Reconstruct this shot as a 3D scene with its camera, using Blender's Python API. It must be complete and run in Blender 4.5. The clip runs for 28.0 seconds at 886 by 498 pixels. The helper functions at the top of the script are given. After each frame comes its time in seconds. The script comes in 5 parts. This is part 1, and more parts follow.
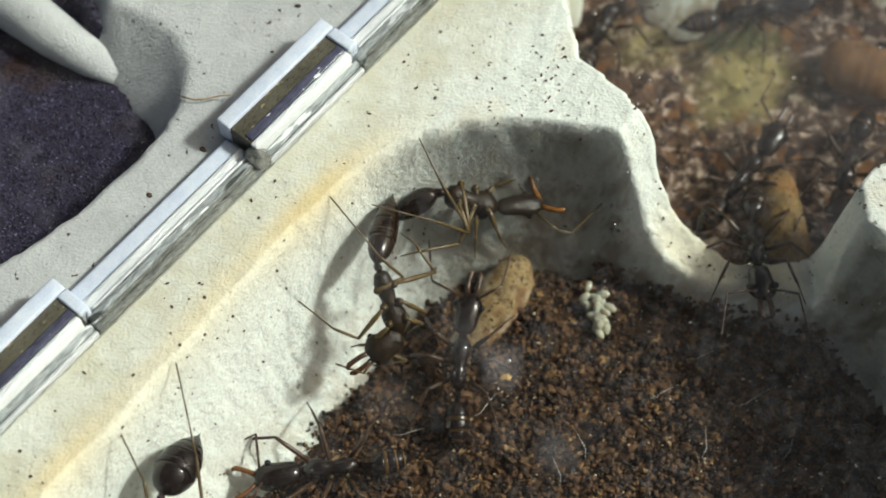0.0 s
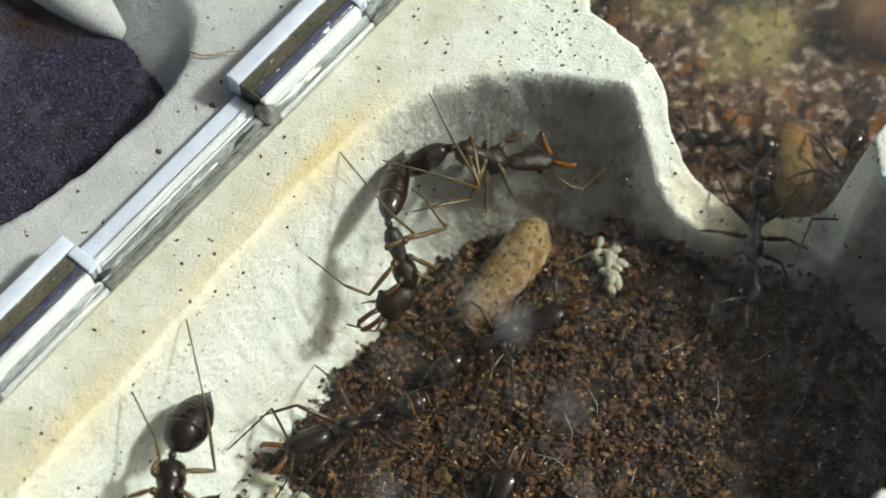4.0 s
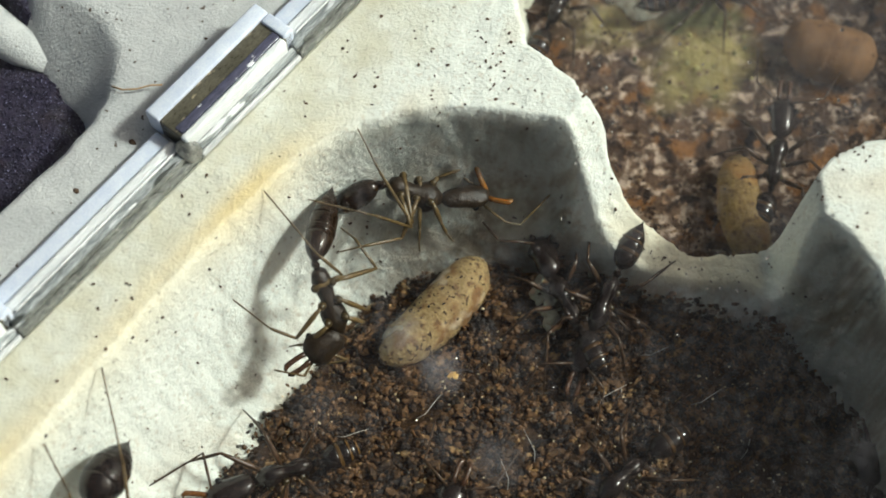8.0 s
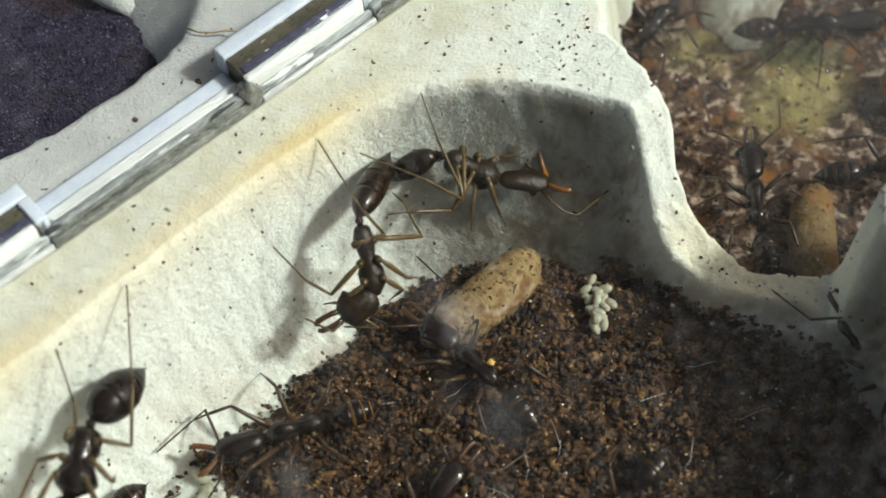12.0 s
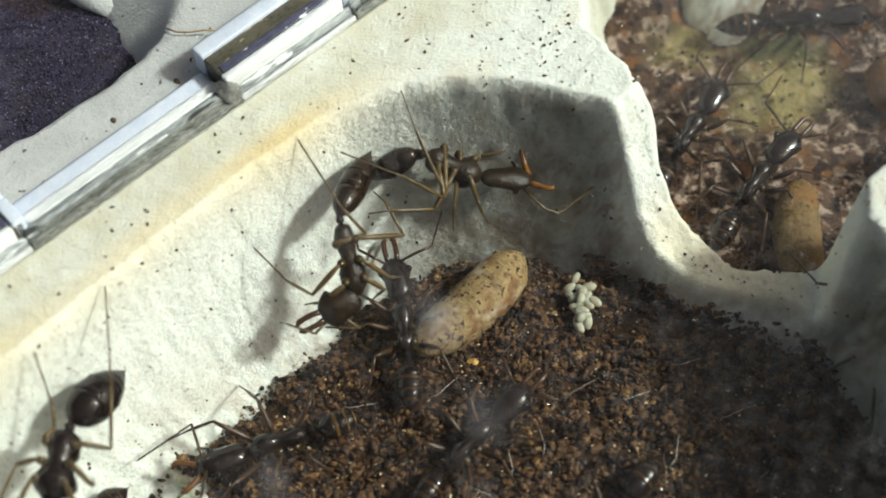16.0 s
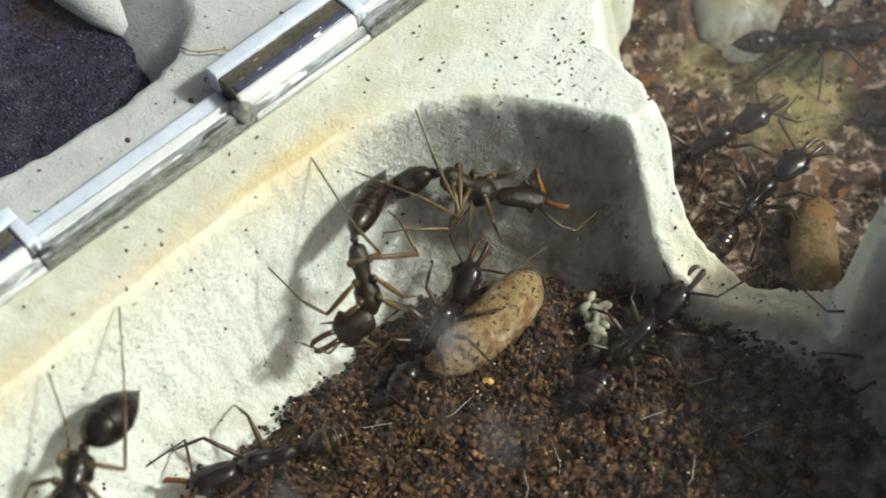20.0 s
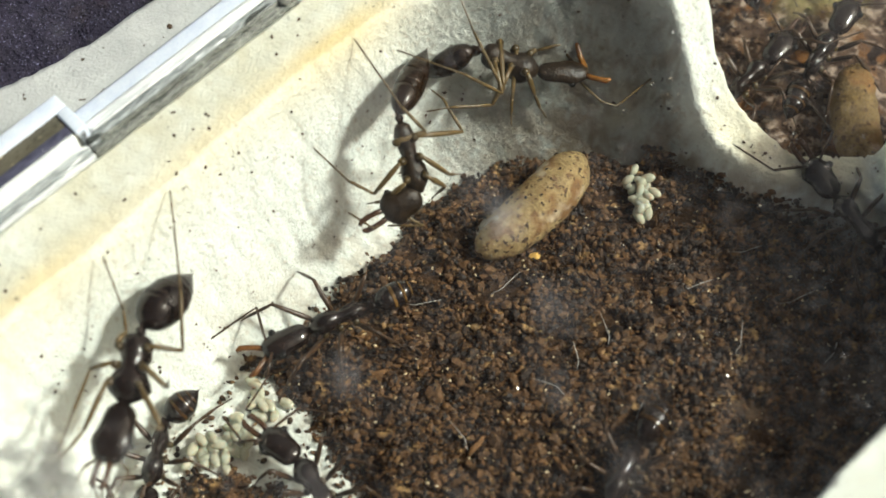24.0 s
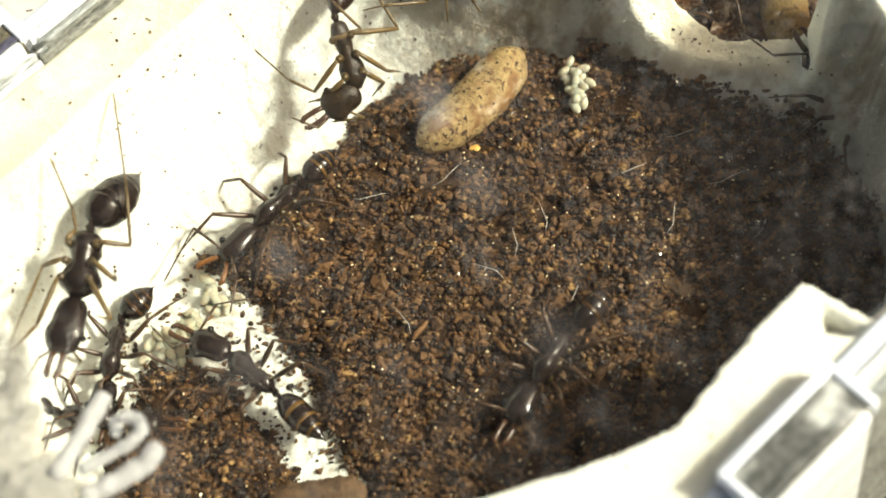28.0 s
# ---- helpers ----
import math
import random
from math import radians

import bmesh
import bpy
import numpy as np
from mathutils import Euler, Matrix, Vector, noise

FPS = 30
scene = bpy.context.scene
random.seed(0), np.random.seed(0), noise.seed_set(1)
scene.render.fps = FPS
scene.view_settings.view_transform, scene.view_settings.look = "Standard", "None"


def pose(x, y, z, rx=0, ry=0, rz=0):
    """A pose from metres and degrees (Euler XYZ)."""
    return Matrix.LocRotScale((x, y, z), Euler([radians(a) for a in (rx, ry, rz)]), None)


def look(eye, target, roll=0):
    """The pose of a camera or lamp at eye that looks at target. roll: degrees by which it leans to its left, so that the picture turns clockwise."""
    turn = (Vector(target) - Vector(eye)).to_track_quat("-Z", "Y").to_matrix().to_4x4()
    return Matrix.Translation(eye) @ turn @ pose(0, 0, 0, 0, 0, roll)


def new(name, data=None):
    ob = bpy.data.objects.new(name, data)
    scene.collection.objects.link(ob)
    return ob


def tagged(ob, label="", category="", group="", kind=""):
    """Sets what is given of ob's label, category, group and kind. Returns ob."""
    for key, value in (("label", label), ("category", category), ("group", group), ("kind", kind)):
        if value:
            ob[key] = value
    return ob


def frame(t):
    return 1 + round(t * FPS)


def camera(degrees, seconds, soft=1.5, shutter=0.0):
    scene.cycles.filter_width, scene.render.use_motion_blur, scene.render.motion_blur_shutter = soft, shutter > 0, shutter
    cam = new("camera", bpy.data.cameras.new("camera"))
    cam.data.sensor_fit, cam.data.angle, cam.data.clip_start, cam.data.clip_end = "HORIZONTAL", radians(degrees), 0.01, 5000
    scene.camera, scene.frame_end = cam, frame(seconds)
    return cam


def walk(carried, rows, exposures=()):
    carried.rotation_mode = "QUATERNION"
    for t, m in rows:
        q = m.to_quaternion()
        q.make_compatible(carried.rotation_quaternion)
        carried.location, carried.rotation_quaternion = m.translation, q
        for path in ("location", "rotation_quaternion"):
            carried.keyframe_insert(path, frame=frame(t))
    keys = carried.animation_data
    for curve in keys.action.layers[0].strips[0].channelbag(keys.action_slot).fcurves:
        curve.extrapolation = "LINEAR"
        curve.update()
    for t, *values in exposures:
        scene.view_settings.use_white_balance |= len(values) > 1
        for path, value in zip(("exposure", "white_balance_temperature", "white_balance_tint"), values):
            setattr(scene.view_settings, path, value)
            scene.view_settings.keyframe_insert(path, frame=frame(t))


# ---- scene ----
# ---- camera ----
MM = 0.001
EXPOSURES = ((0.0, -0.42, 6290, -4), (8.0, -0.37, 6290, -4), (10.0, -0.46, 6290, -4), (12.5, -0.39, 6290, -4), (15.0, -0.28, 6290, -4), (20.5, -0.31, 6290, -4), (24.0, -0.10, 6480, -3), (26.0, 0.24, 7000, -2), (28.0, 0.53, 7450, -2))
CAM_ROWS = (
    (0.0, -2.60, -44.24, 107.08, 27.431, 2.102, -3.163),
    (0.5, -2.44, -44.49, 106.87, 27.079, 2.054, -3.311),
    (1.0, -2.53, -44.29, 106.66, 26.838, 2.140, -3.328),
    (1.5, -2.46, -44.29, 106.53, 26.368, 2.173, -3.400),
    (2.0, -2.39, -44.48, 106.23, 26.267, 2.403, -3.509),
    (2.5, -2.39, -44.55, 106.52, 26.058, 2.516, -3.408),
    (3.0, -2.39, -44.40, 106.29, 25.950, 2.510, -3.443),
    (3.5, -2.37, -44.50, 106.54, 26.096, 2.730, -3.254),
    (5.5, -3.34, -41.92, 106.67, 25.896, 1.682, -3.215),
    (6.0, -1.75, -41.81, 106.28, 26.053, 2.037, -3.122),
    (6.5, -1.41, -41.32, 106.08, 25.952, 2.007, -3.229),
    (7.0, -1.31, -41.16, 105.94, 26.006, 1.882, -3.303),
    (7.5, -0.49, -40.54, 104.96, 26.066, 1.954, -3.536),
    (8.0, 1.15, -40.51, 104.11, 26.005, 2.448, -3.457),
    (8.5, 2.92, -40.89, 103.15, 26.367, 2.592, -1.986),
    (9.0, 5.53, -44.08, 102.44, 27.932, 3.374, 0.535),
    (9.5, 5.10, -44.47, 102.20, 29.385, 3.319, 2.704),
    (10.0, 6.34, -47.14, 100.32, 31.502, 3.493, 3.963),
    (10.5, 6.36, -48.43, 99.43, 32.484, 3.351, 5.017),
    (11.0, 7.33, -49.58, 97.63, 33.253, 3.540, 5.636),
    (11.5, 8.03, -50.34, 96.48, 33.226, 3.807, 5.650),
    (12.0, 8.57, -49.81, 95.99, 32.574, 4.065, 5.806),
    (12.5, 8.55, -50.20, 95.36, 32.578, 4.114, 5.676),
    (14.5, 8.81, -49.65, 95.18, 32.306, 4.365, 5.393),
    (15.0, 8.99, -49.47, 95.25, 32.280, 4.329, 5.345),
    (15.5, 9.20, -49.49, 95.15, 32.465, 4.310, 5.366),
    (16.0, 9.19, -49.69, 95.04, 32.753, 4.187, 5.284),
    (16.5, 9.14, -49.50, 95.23, 32.803, 4.138, 5.254),
    (17.0, 8.91, -49.42, 95.33, 33.004, 4.005, 5.312),
    (17.5, 8.99, -49.50, 95.31, 33.215, 4.015, 5.369),
    (18.0, 9.18, -49.74, 95.18, 33.379, 4.071, 5.380),
    (18.5, 9.00, -49.72, 95.09, 33.559, 4.053, 5.373),
    (19.0, 9.16, -49.81, 95.02, 33.592, 4.183, 5.389),
    (19.5, 9.25, -49.63, 94.91, 33.523, 4.374, 5.478),
    (20.0, 9.41, -49.22, 94.97, 33.189, 4.780, 5.534),
    (20.5, 9.26, -48.92, 94.77, 32.928, 4.913, 5.460),
    (22.5, 8.89, -49.85, 94.18, 31.965, 5.610, 4.890),
    (23.0, 7.83, -50.08, 94.33, 31.344, 5.503, 4.519),
    (23.5, 7.57, -50.47, 94.96, 30.669, 5.649, 4.395),
    (24.0, 7.54, -50.90, 95.12, 29.866, 5.924, 4.251),
    (24.5, 7.25, -51.98, 94.94, 29.479, 6.176, 4.172),
    (25.0, 6.96, -52.38, 94.44, 28.751, 6.402, 3.939),
    (25.5, 7.82, -52.33, 94.44, 27.965, 6.996, 3.768),
    (26.0, 8.79, -52.62, 94.13, 27.512, 7.491, 3.601),
    (26.5, 10.31, -52.36, 93.96, 27.114, 8.028, 3.709),
    (27.0, 11.83, -53.57, 94.03, 27.170, 8.172, 3.511),
    (27.5, 11.84, -54.49, 95.48, 27.453, 8.007, 3.219),
    (28.0, 13.20, -55.46, 95.55, 28.362, 7.906, 2.997),
)


def at(x, y, z, rx=0, ry=0, rz=0):
    """A pose from millimetres and degrees."""
    return pose(x * MM, y * MM, z * MM, rx, ry, rz)


cam = camera(28.0, 28.0, soft=1.75)
cam.data.dof.use_dof = True          # a close view: what lies near the lid softens
cam.data.dof.focus_distance = 0.102
cam.data.dof.aperture_fstop = 40
walk(cam, [(t, at(*p)) for t, *p in CAM_ROWS], exposures=EXPOSURES)

# ---- light ----
SUN_TO = Vector((0.74, 0.02, 0.65)).normalized()
world = bpy.data.worlds.new("world")
scene.world = world
world.use_nodes = True
_n = world.node_tree.nodes
_sky = _n.new("ShaderNodeTexSky")
_sky.sky_type = "NISHITA"
_sky.sun_disc = False
_sky.air_density, _sky.dust_density, _sky.ozone_density = 0.3, 6.0, 0.0
_sky.sun_elevation = math.asin(SUN_TO.z)
_sky.sun_rotation = math.atan2(SUN_TO.x, SUN_TO.y)
_warm = _n.new("ShaderNodeMix")          # daylight off the walls of a room
_warm.data_type, _warm.blend_type = "RGBA", "MULTIPLY"
_warm.inputs[0].default_value = 1.0
_warm.inputs[7].default_value = (1.0, 0.965, 0.91, 1)
world.node_tree.links.new(_sky.outputs[0], _warm.inputs[6])
world.node_tree.links.new(_warm.outputs[2], _n["Background"].inputs[0])
_n["Background"].inputs[1].default_value = 0.120
sun = new("sun", bpy.data.lights.new("sun", "SUN"))
sun.data.energy = 4.25
sun.data.angle = radians(6.5)
sun.data.color = (1.0, 0.99, 0.965)
sun.matrix_world = look(SUN_TO * 0.4, (0, 0, 0))

# ---- materials ----
def node(tree, kind, **values):
    n = tree.nodes.new(kind)
    for key, value in values.items():
        if key in n.inputs:
            n.inputs[key].default_value = value
    return n


def add_tint(m, colour, name="stain"):
    """Lays a coloured stain or painted shade tone, stored with the mesh, over a material."""
    t = m.node_tree
    b = t.nodes["Principled BSDF"]
    old = b.inputs["Base Color"].links[0].from_socket
    at_ = node(t, "ShaderNodeAttribute")
    at_.attribute_name = name
    mx = node(t, "ShaderNodeMix")
    mx.data_type = "RGBA"
    t.links.new(at_.outputs["Fac"], mx.inputs[0])
    t.links.new(old, mx.inputs[6])
    mx.inputs[7].default_value = (*colour, 1)
    t.links.new(mx.outputs[2], b.inputs["Base Color"])


def mat(name, dark, light, rough=0.6, scale=2.0, fine=14.0, bump=0.0, spots=None, metallic=0.0, coat=0.0, sss=0.0, alpha=1.0,
        trans=0.0, spec=0.5, vary=0.0, detail=5.0, ior=1.45, streak=1.0, pit=0.0):
    """A surface between two colours, mottled at two scales (waves to the millimetre), with fine relief in millimetres."""
    m = bpy.data.materials.new(name)
    m.use_nodes = True
    t = m.node_tree
    link = t.links.new
    b = t.nodes["Principled BSDF"]
    co = node(t, "ShaderNodeTexCoord")
    mp = node(t, "ShaderNodeMapping")
    mp.inputs["Scale"].default_value = (1000 * streak, 1000, 1000)
    link(co.outputs["Object"], mp.inputs[0])
    n1 = node(t, "ShaderNodeTexNoise", Scale=scale, Detail=detail, Roughness=0.6)
    n2 = node(t, "ShaderNodeTexNoise", Scale=fine, Detail=3.0, Roughness=0.6)
    link(mp.outputs[0], n1.inputs["Vector"])
    link(mp.outputs[0], n2.inputs["Vector"])
    mix = node(t, "ShaderNodeMath")
    mix.operation = "MULTIPLY_ADD"
    mix.inputs[1].default_value = 0.45
    sub = node(t, "ShaderNodeMath")
    sub.operation = "MULTIPLY"
    sub.inputs[1].default_value = 0.55
    link(n1.outputs["Fac"], sub.inputs[0])
    link(n2.outputs["Fac"], mix.inputs[0])
    link(sub.outputs[0], mix.inputs[2])
    fac = mix.outputs[0]
    if vary:
        info = node(t, "ShaderNodeObjectInfo")
        geo = node(t, "ShaderNodeNewGeometry")
        both = node(t, "ShaderNodeMath")
        both.operation = "ADD"
        link(info.outputs["Random"], both.inputs[0])
        link(geo.outputs["Random Per Island"], both.inputs[1])
        frac = node(t, "ShaderNodeMath")
        frac.operation = "FRACT"
        link(both.outputs[0], frac.inputs[0])
        off = node(t, "ShaderNodeMath")
        off.operation = "MULTIPLY_ADD"
        off.inputs[1].default_value = vary
        link(frac.outputs[0], off.inputs[0])
        link(fac, off.inputs[2])
        shift = node(t, "ShaderNodeMath")
        shift.operation = "SUBTRACT"
        shift.inputs[1].default_value = vary / 2
        link(off.outputs[0], shift.inputs[0])
        fac = shift.outputs[0]
    ramp = node(t, "ShaderNodeValToRGB")
    ramp.color_ramp.elements[0].position, ramp.color_ramp.elements[1].position = 0.33, 0.67
    ramp.color_ramp.elements[0].color, ramp.color_ramp.elements[1].color = (*dark, 1), (*light, 1)
    link(fac, ramp.inputs[0])
    out = ramp.outputs[0]
    for colour, size, low, high in spots or ():
        n3 = node(t, "ShaderNodeTexNoise", Scale=size, Detail=2.0, Roughness=0.5)
        link(mp.outputs[0], n3.inputs["Vector"])
        r3 = node(t, "ShaderNodeMapRange")
        r3.inputs[1].default_value, r3.inputs[2].default_value = low, high
        link(n3.outputs["Fac"], r3.inputs[0])
        mx = node(t, "ShaderNodeMix")
        mx.data_type = "RGBA"
        link(r3.outputs[0], mx.inputs[0])
        link(out, mx.inputs[6])
        mx.inputs[7].default_value = (*colour, 1)
        out = mx.outputs[2]
    link(out, b.inputs["Base Color"])
    rr = node(t, "ShaderNodeMapRange")
    rr.inputs[3].default_value, rr.inputs[4].default_value = max(rough - 0.1, 0.02), min(rough + 0.1, 1)
    link(n2.outputs["Fac"], rr.inputs[0])
    link(rr.outputs[0], b.inputs["Roughness"])
    b.inputs["Metallic"].default_value = metallic
    b.inputs["Coat Weight"].default_value = coat
    b.inputs["Specular IOR Level"].default_value = spec
    b.inputs["IOR"].default_value = ior
    b.inputs["Transmission Weight"].default_value = trans
    b.inputs["Alpha"].default_value = alpha
    if sss:
        b.inputs["Subsurface Weight"].default_value = sss
        b.inputs["Subsurface Radius"].default_value = (0.0006, 0.0004, 0.0003)
        b.inputs["Subsurface Scale"].default_value = 1.0
    if bump:
        bp = node(t, "ShaderNodeBump", Strength=1.0, Distance=bump * MM)
        link(fac if not vary else mix.outputs[0], bp.inputs["Height"])
        link(bp.outputs[0], b.inputs["Normal"])
        if pit:
            # tool marks and pits where the plaster was carved
            n4 = node(t, "ShaderNodeTexNoise", Scale=2.0, Detail=6.0, Roughness=0.7)
            link(mp.outputs[0], n4.inputs["Vector"])
            cut = node(t, "ShaderNodeAttribute")
            cut.attribute_name = "carved"
            bp2 = node(t, "ShaderNodeBump", Distance=pit * MM)
            link(cut.outputs["Fac"], bp2.inputs["Strength"])
            link(n4.outputs["Fac"], bp2.inputs["Height"])
            link(bp.outputs[0], bp2.inputs["Normal"])
            link(bp2.outputs[0], b.inputs["Normal"])
    return m


M_PLASTER = mat("plaster", (0.705, 0.73, 0.675), (0.82, 0.85, 0.785), 0.9, 0.5, 5.0, 0.2,
                spots=[((0.70, 0.64, 0.50), 0.16, 0.60, 0.78), ((0.64, 0.62, 0.54), 3.4, 0.57, 0.70), ((0.10, 0.07, 0.05), 2.2, 0.72, 0.74)], spec=0.25, pit=2.0)
add_tint(M_PLASTER, (0.60, 0.58, 0.45), "film")
add_tint(M_PLASTER, (0.74, 0.60, 0.31))
# brown soil dirt, and the dim tone of the shaded walls
add_tint(M_PLASTER, (0.36, 0.27, 0.175), "soil_and_shade")
M_PLASTER_LEFT = mat("plaster_grey", (0.44, 0.45, 0.45), (0.58, 0.59, 0.58), 0.9, 0.6, 6.0, 0.2,
                     spots=[((0.10, 0.07, 0.05), 1.9, 0.71, 0.73)], spec=0.25)
M_SOIL = mat("soil", (0.020, 0.0100, 0.0045), (0.066, 0.034, 0.0135), 0.9, 1.5, 7.0, 0.4, spec=0.2)
M_GRAIN = mat("soil_grain", (0.0140, 0.0066, 0.0028), (0.112, 0.0535, 0.0175), 0.55, 1.6, 7.0, 0.12, vary=0.7, spec=0.5, spots=[((0.31, 0.185, 0.07), 1.1, 0.61, 0.73), ((0.011, 0.0055, 0.003), 0.9, 0.58, 0.70)])
M_SPARKLE = mat("pale_sparkle_grain", (0.22, 0.15, 0.07), (0.62, 0.50, 0.32), 0.12, 2.0, 9.0, vary=0.6, spec=0.6)
M_SOIL_FINE = mat("fine_soil", (0.014, 0.011, 0.024), (0.048, 0.040, 0.072), 0.85, 1.2, 8.0, 0.3,
                  spots=[((0.24, 0.23, 0.36), 8.0, 0.64, 0.70), ((0.035, 0.018, 0.014), 0.3, 0.55, 0.75)], spec=0.3)
M_DEBRIS = mat("nest_debris", (0.04, 0.021, 0.012), (0.12, 0.072, 0.045), 0.85, 0.7, 4.0, 0.4,
               spots=[((0.38, 0.29, 0.225), 1.2, 0.51, 0.63), ((0.17, 0.075, 0.022), 0.55, 0.54, 0.66), ((0.022, 0.012, 0.008), 0.9, 0.54, 0.64)], spec=0.3)
M_TABLE = mat("table_top", (0.05, 0.045, 0.04), (0.09, 0.08, 0.07), 0.6, 0.05, 1.0, 0.05)
M_FROST = mat("frosted_edge", (0.62, 0.69, 0.86), (0.84, 0.89, 0.98), 0.45, 1.2, 9.0, 0.06, trans=0.15)
M_SAWN = mat("sawn_acrylic", (0.40, 0.42, 0.43), (0.95, 0.96, 0.96), 0.3, 1.3, 7.0, 0.3, trans=0.1, streak=0.12)
M_DARKGAP = mat("grimy_acrylic", (0.045, 0.042, 0.030), (0.14, 0.125, 0.09), 0.3, 1.0, 6.0, 0.12,
                spots=[((0.36, 0.30, 0.20), 3.0, 0.66, 0.70)], streak=0.5)
# bluish sheen and white glints of the tab, painted as colour
M_BLUE_SHEEN = mat("blue_sheen", (0.03, 0.03, 0.05), (0.12, 0.12, 0.18), 0.15, 0.8, 5.0, 0.1, spots=[((0.75, 0.76, 0.8), 2.4, 0.66, 0.70)], streak=0.35)
# the pale spots are lit blotches of the clear plastic, put into the colour
M_GREYGLASS = mat("smoky_lit_acrylic", (0.02, 0.022, 0.022), (0.20, 0.205, 0.20), 0.12, 0.4, 2.0, 0.04, spots=[((0.48, 0.50, 0.50), 0.45, 0.58, 0.70)], streak=0.9)
M_WHITESAWN = mat("white_sawn_acrylic", (0.78, 0.81, 0.81), (0.97, 0.98, 0.98), 0.2, 1.6, 9.0, 0.3, streak=0.25)
# highlight lines of the clear rail, put in as pale and dark streaks
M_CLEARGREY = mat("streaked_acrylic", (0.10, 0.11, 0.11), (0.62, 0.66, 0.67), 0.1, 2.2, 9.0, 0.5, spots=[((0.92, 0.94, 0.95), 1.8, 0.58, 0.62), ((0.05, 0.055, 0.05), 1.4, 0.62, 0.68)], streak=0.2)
M_GREYEDGE = mat("dull_acrylic_edge", (0.05, 0.052, 0.045), (0.36, 0.37, 0.34), 0.25, 1.6, 7.0, 0.3, streak=0.4)
M_CUTICLE = mat("cuticle", (0.005, 0.0026, 0.0014), (0.026, 0.013, 0.0055), 0.1, 1.8, 7.0, 0.02, spec=0.55)
M_DULL = mat("dull_cuticle", (0.005, 0.003, 0.0015), (0.034, 0.020, 0.009), 0.34, 1.8, 7.0, 0.10, spec=0.4)
M_BLACK = mat("black_cuticle", (0.005, 0.0035, 0.003), (0.021, 0.013, 0.010), 0.1, 2.0, 9.0, 0.015, spec=0.5)
M_LEG = mat("leg_cuticle", (0.055, 0.035, 0.012), (0.14, 0.092, 0.034), 0.35, 0.8, 12.0, spec=0.5)
M_LEG_DARK = mat("dark_leg_cuticle", (0.021, 0.0105, 0.005), (0.064, 0.033, 0.014), 0.35, 0.8, 12.0, spec=0.5)
M_COXA = mat("coxa_cuticle", (0.026, 0.017, 0.006), (0.07, 0.046, 0.015), 0.3, 0.9, 10.0, spec=0.5)
M_JAW = mat("jaw_cuticle", (0.07, 0.026, 0.007), (0.16, 0.064, 0.016), 0.28, 1.2, 12.0, spec=0.5)
M_JAW_AMBER = mat("amber_jaw", (0.13, 0.05, 0.010), (0.34, 0.15, 0.032), 0.25, 1.4, 10.0, sss=0.3, spec=0.5)
M_JAW_DARK = mat("dark_jaw_cuticle", (0.025, 0.011, 0.005), (0.075, 0.032, 0.012), 0.28, 1.2, 12.0, spec=0.5)
M_BAND = mat("gaster_band", (0.022, 0.012, 0.005), (0.065, 0.034, 0.013), 0.2, 1.5, 12.0, spec=0.45)
M_AMBERBAND = mat("amber_band", (0.035, 0.019, 0.006), (0.13, 0.07, 0.02), 0.2, 1.5, 12.0, spec=0.45)
M_EYE = mat("eye", (0.004, 0.004, 0.004), (0.01, 0.01, 0.01), 0.12, 4.0, 20.0)
M_COCOON = mat("cocoon_silk", (0.17, 0.112, 0.047), (0.44, 0.325, 0.155), 0.75, 0.8, 5.0, 0.22,
               spots=[((0.045, 0.026, 0.013), 3.3, 0.59, 0.645), ((0.08, 0.042, 0.017), 1.3, 0.63, 0.70), ((0.20, 0.11, 0.045), 0.7, 0.5, 0.66), ((0.15, 0.085, 0.04), 2.4, 0.55, 0.72), ((0.66, 0.58, 0.44), 0.5, 0.6, 0.75)], sss=0.2, spec=0.3)
M_COCOON_SIDE = mat("stained_silk", (0.09, 0.055, 0.02), (0.27, 0.18, 0.07), 0.75, 0.9, 5.0, 0.25, spots=[((0.09, 0.05, 0.02), 2.6, 0.58, 0.68), ((0.20, 0.10, 0.03), 0.5, 0.55, 0.7)], spec=0.3)
M_EGG = mat("egg", (0.42, 0.405, 0.305), (0.56, 0.54, 0.42), 0.1, 1.0, 6.0, sss=0.6, spec=0.5, trans=0.12)
M_LINT = mat("white_lint", (0.40, 0.41, 0.43), (0.60, 0.61, 0.63), 0.9, 1.2, 8.0, 0.3, alpha=0.72)
# grey rather than white: the lint's shadow is put into its colour
M_FLUFF = mat("fluff_with_corner_shade", (0.17, 0.165, 0.155), (0.30, 0.295, 0.285), 0.9, 0.9, 6.0, 0.2, alpha=0.55)
M_WISP = mat("silk_wisp", (0.36, 0.34, 0.31), (0.54, 0.52, 0.48), 0.9, 1.2, 7.0, 0.2)
for _m in (M_FLUFF, M_WISP):
    _t = _m.node_tree
    _thin = node(_t, "ShaderNodeAttribute")
    _thin.attribute_name = "thin"
    _t.links.new(_thin.outputs["Fac"], _t.nodes["Principled BSDF"].inputs["Alpha"])
M_HAIR = mat("hair", (0.35, 0.22, 0.10), (0.55, 0.36, 0.18), 0.4, 1.0, 6.0)
M_FIBRE = mat("pale_fibre", (0.30, 0.28, 0.25), (0.5, 0.48, 0.45), 0.4, 1.0, 6.0)
M_DEBRIS_BIT = mat("debris_bit", (0.03, 0.014, 0.008), (0.19, 0.12, 0.075), 0.85, 0.6, 6.0, 0.1, vary=0.8, spec=0.3)
add_tint(M_DEBRIS, (0.27, 0.225, 0.085))
add_tint(M_DEBRIS, (0.07, 0.075, 0.025), "moss")
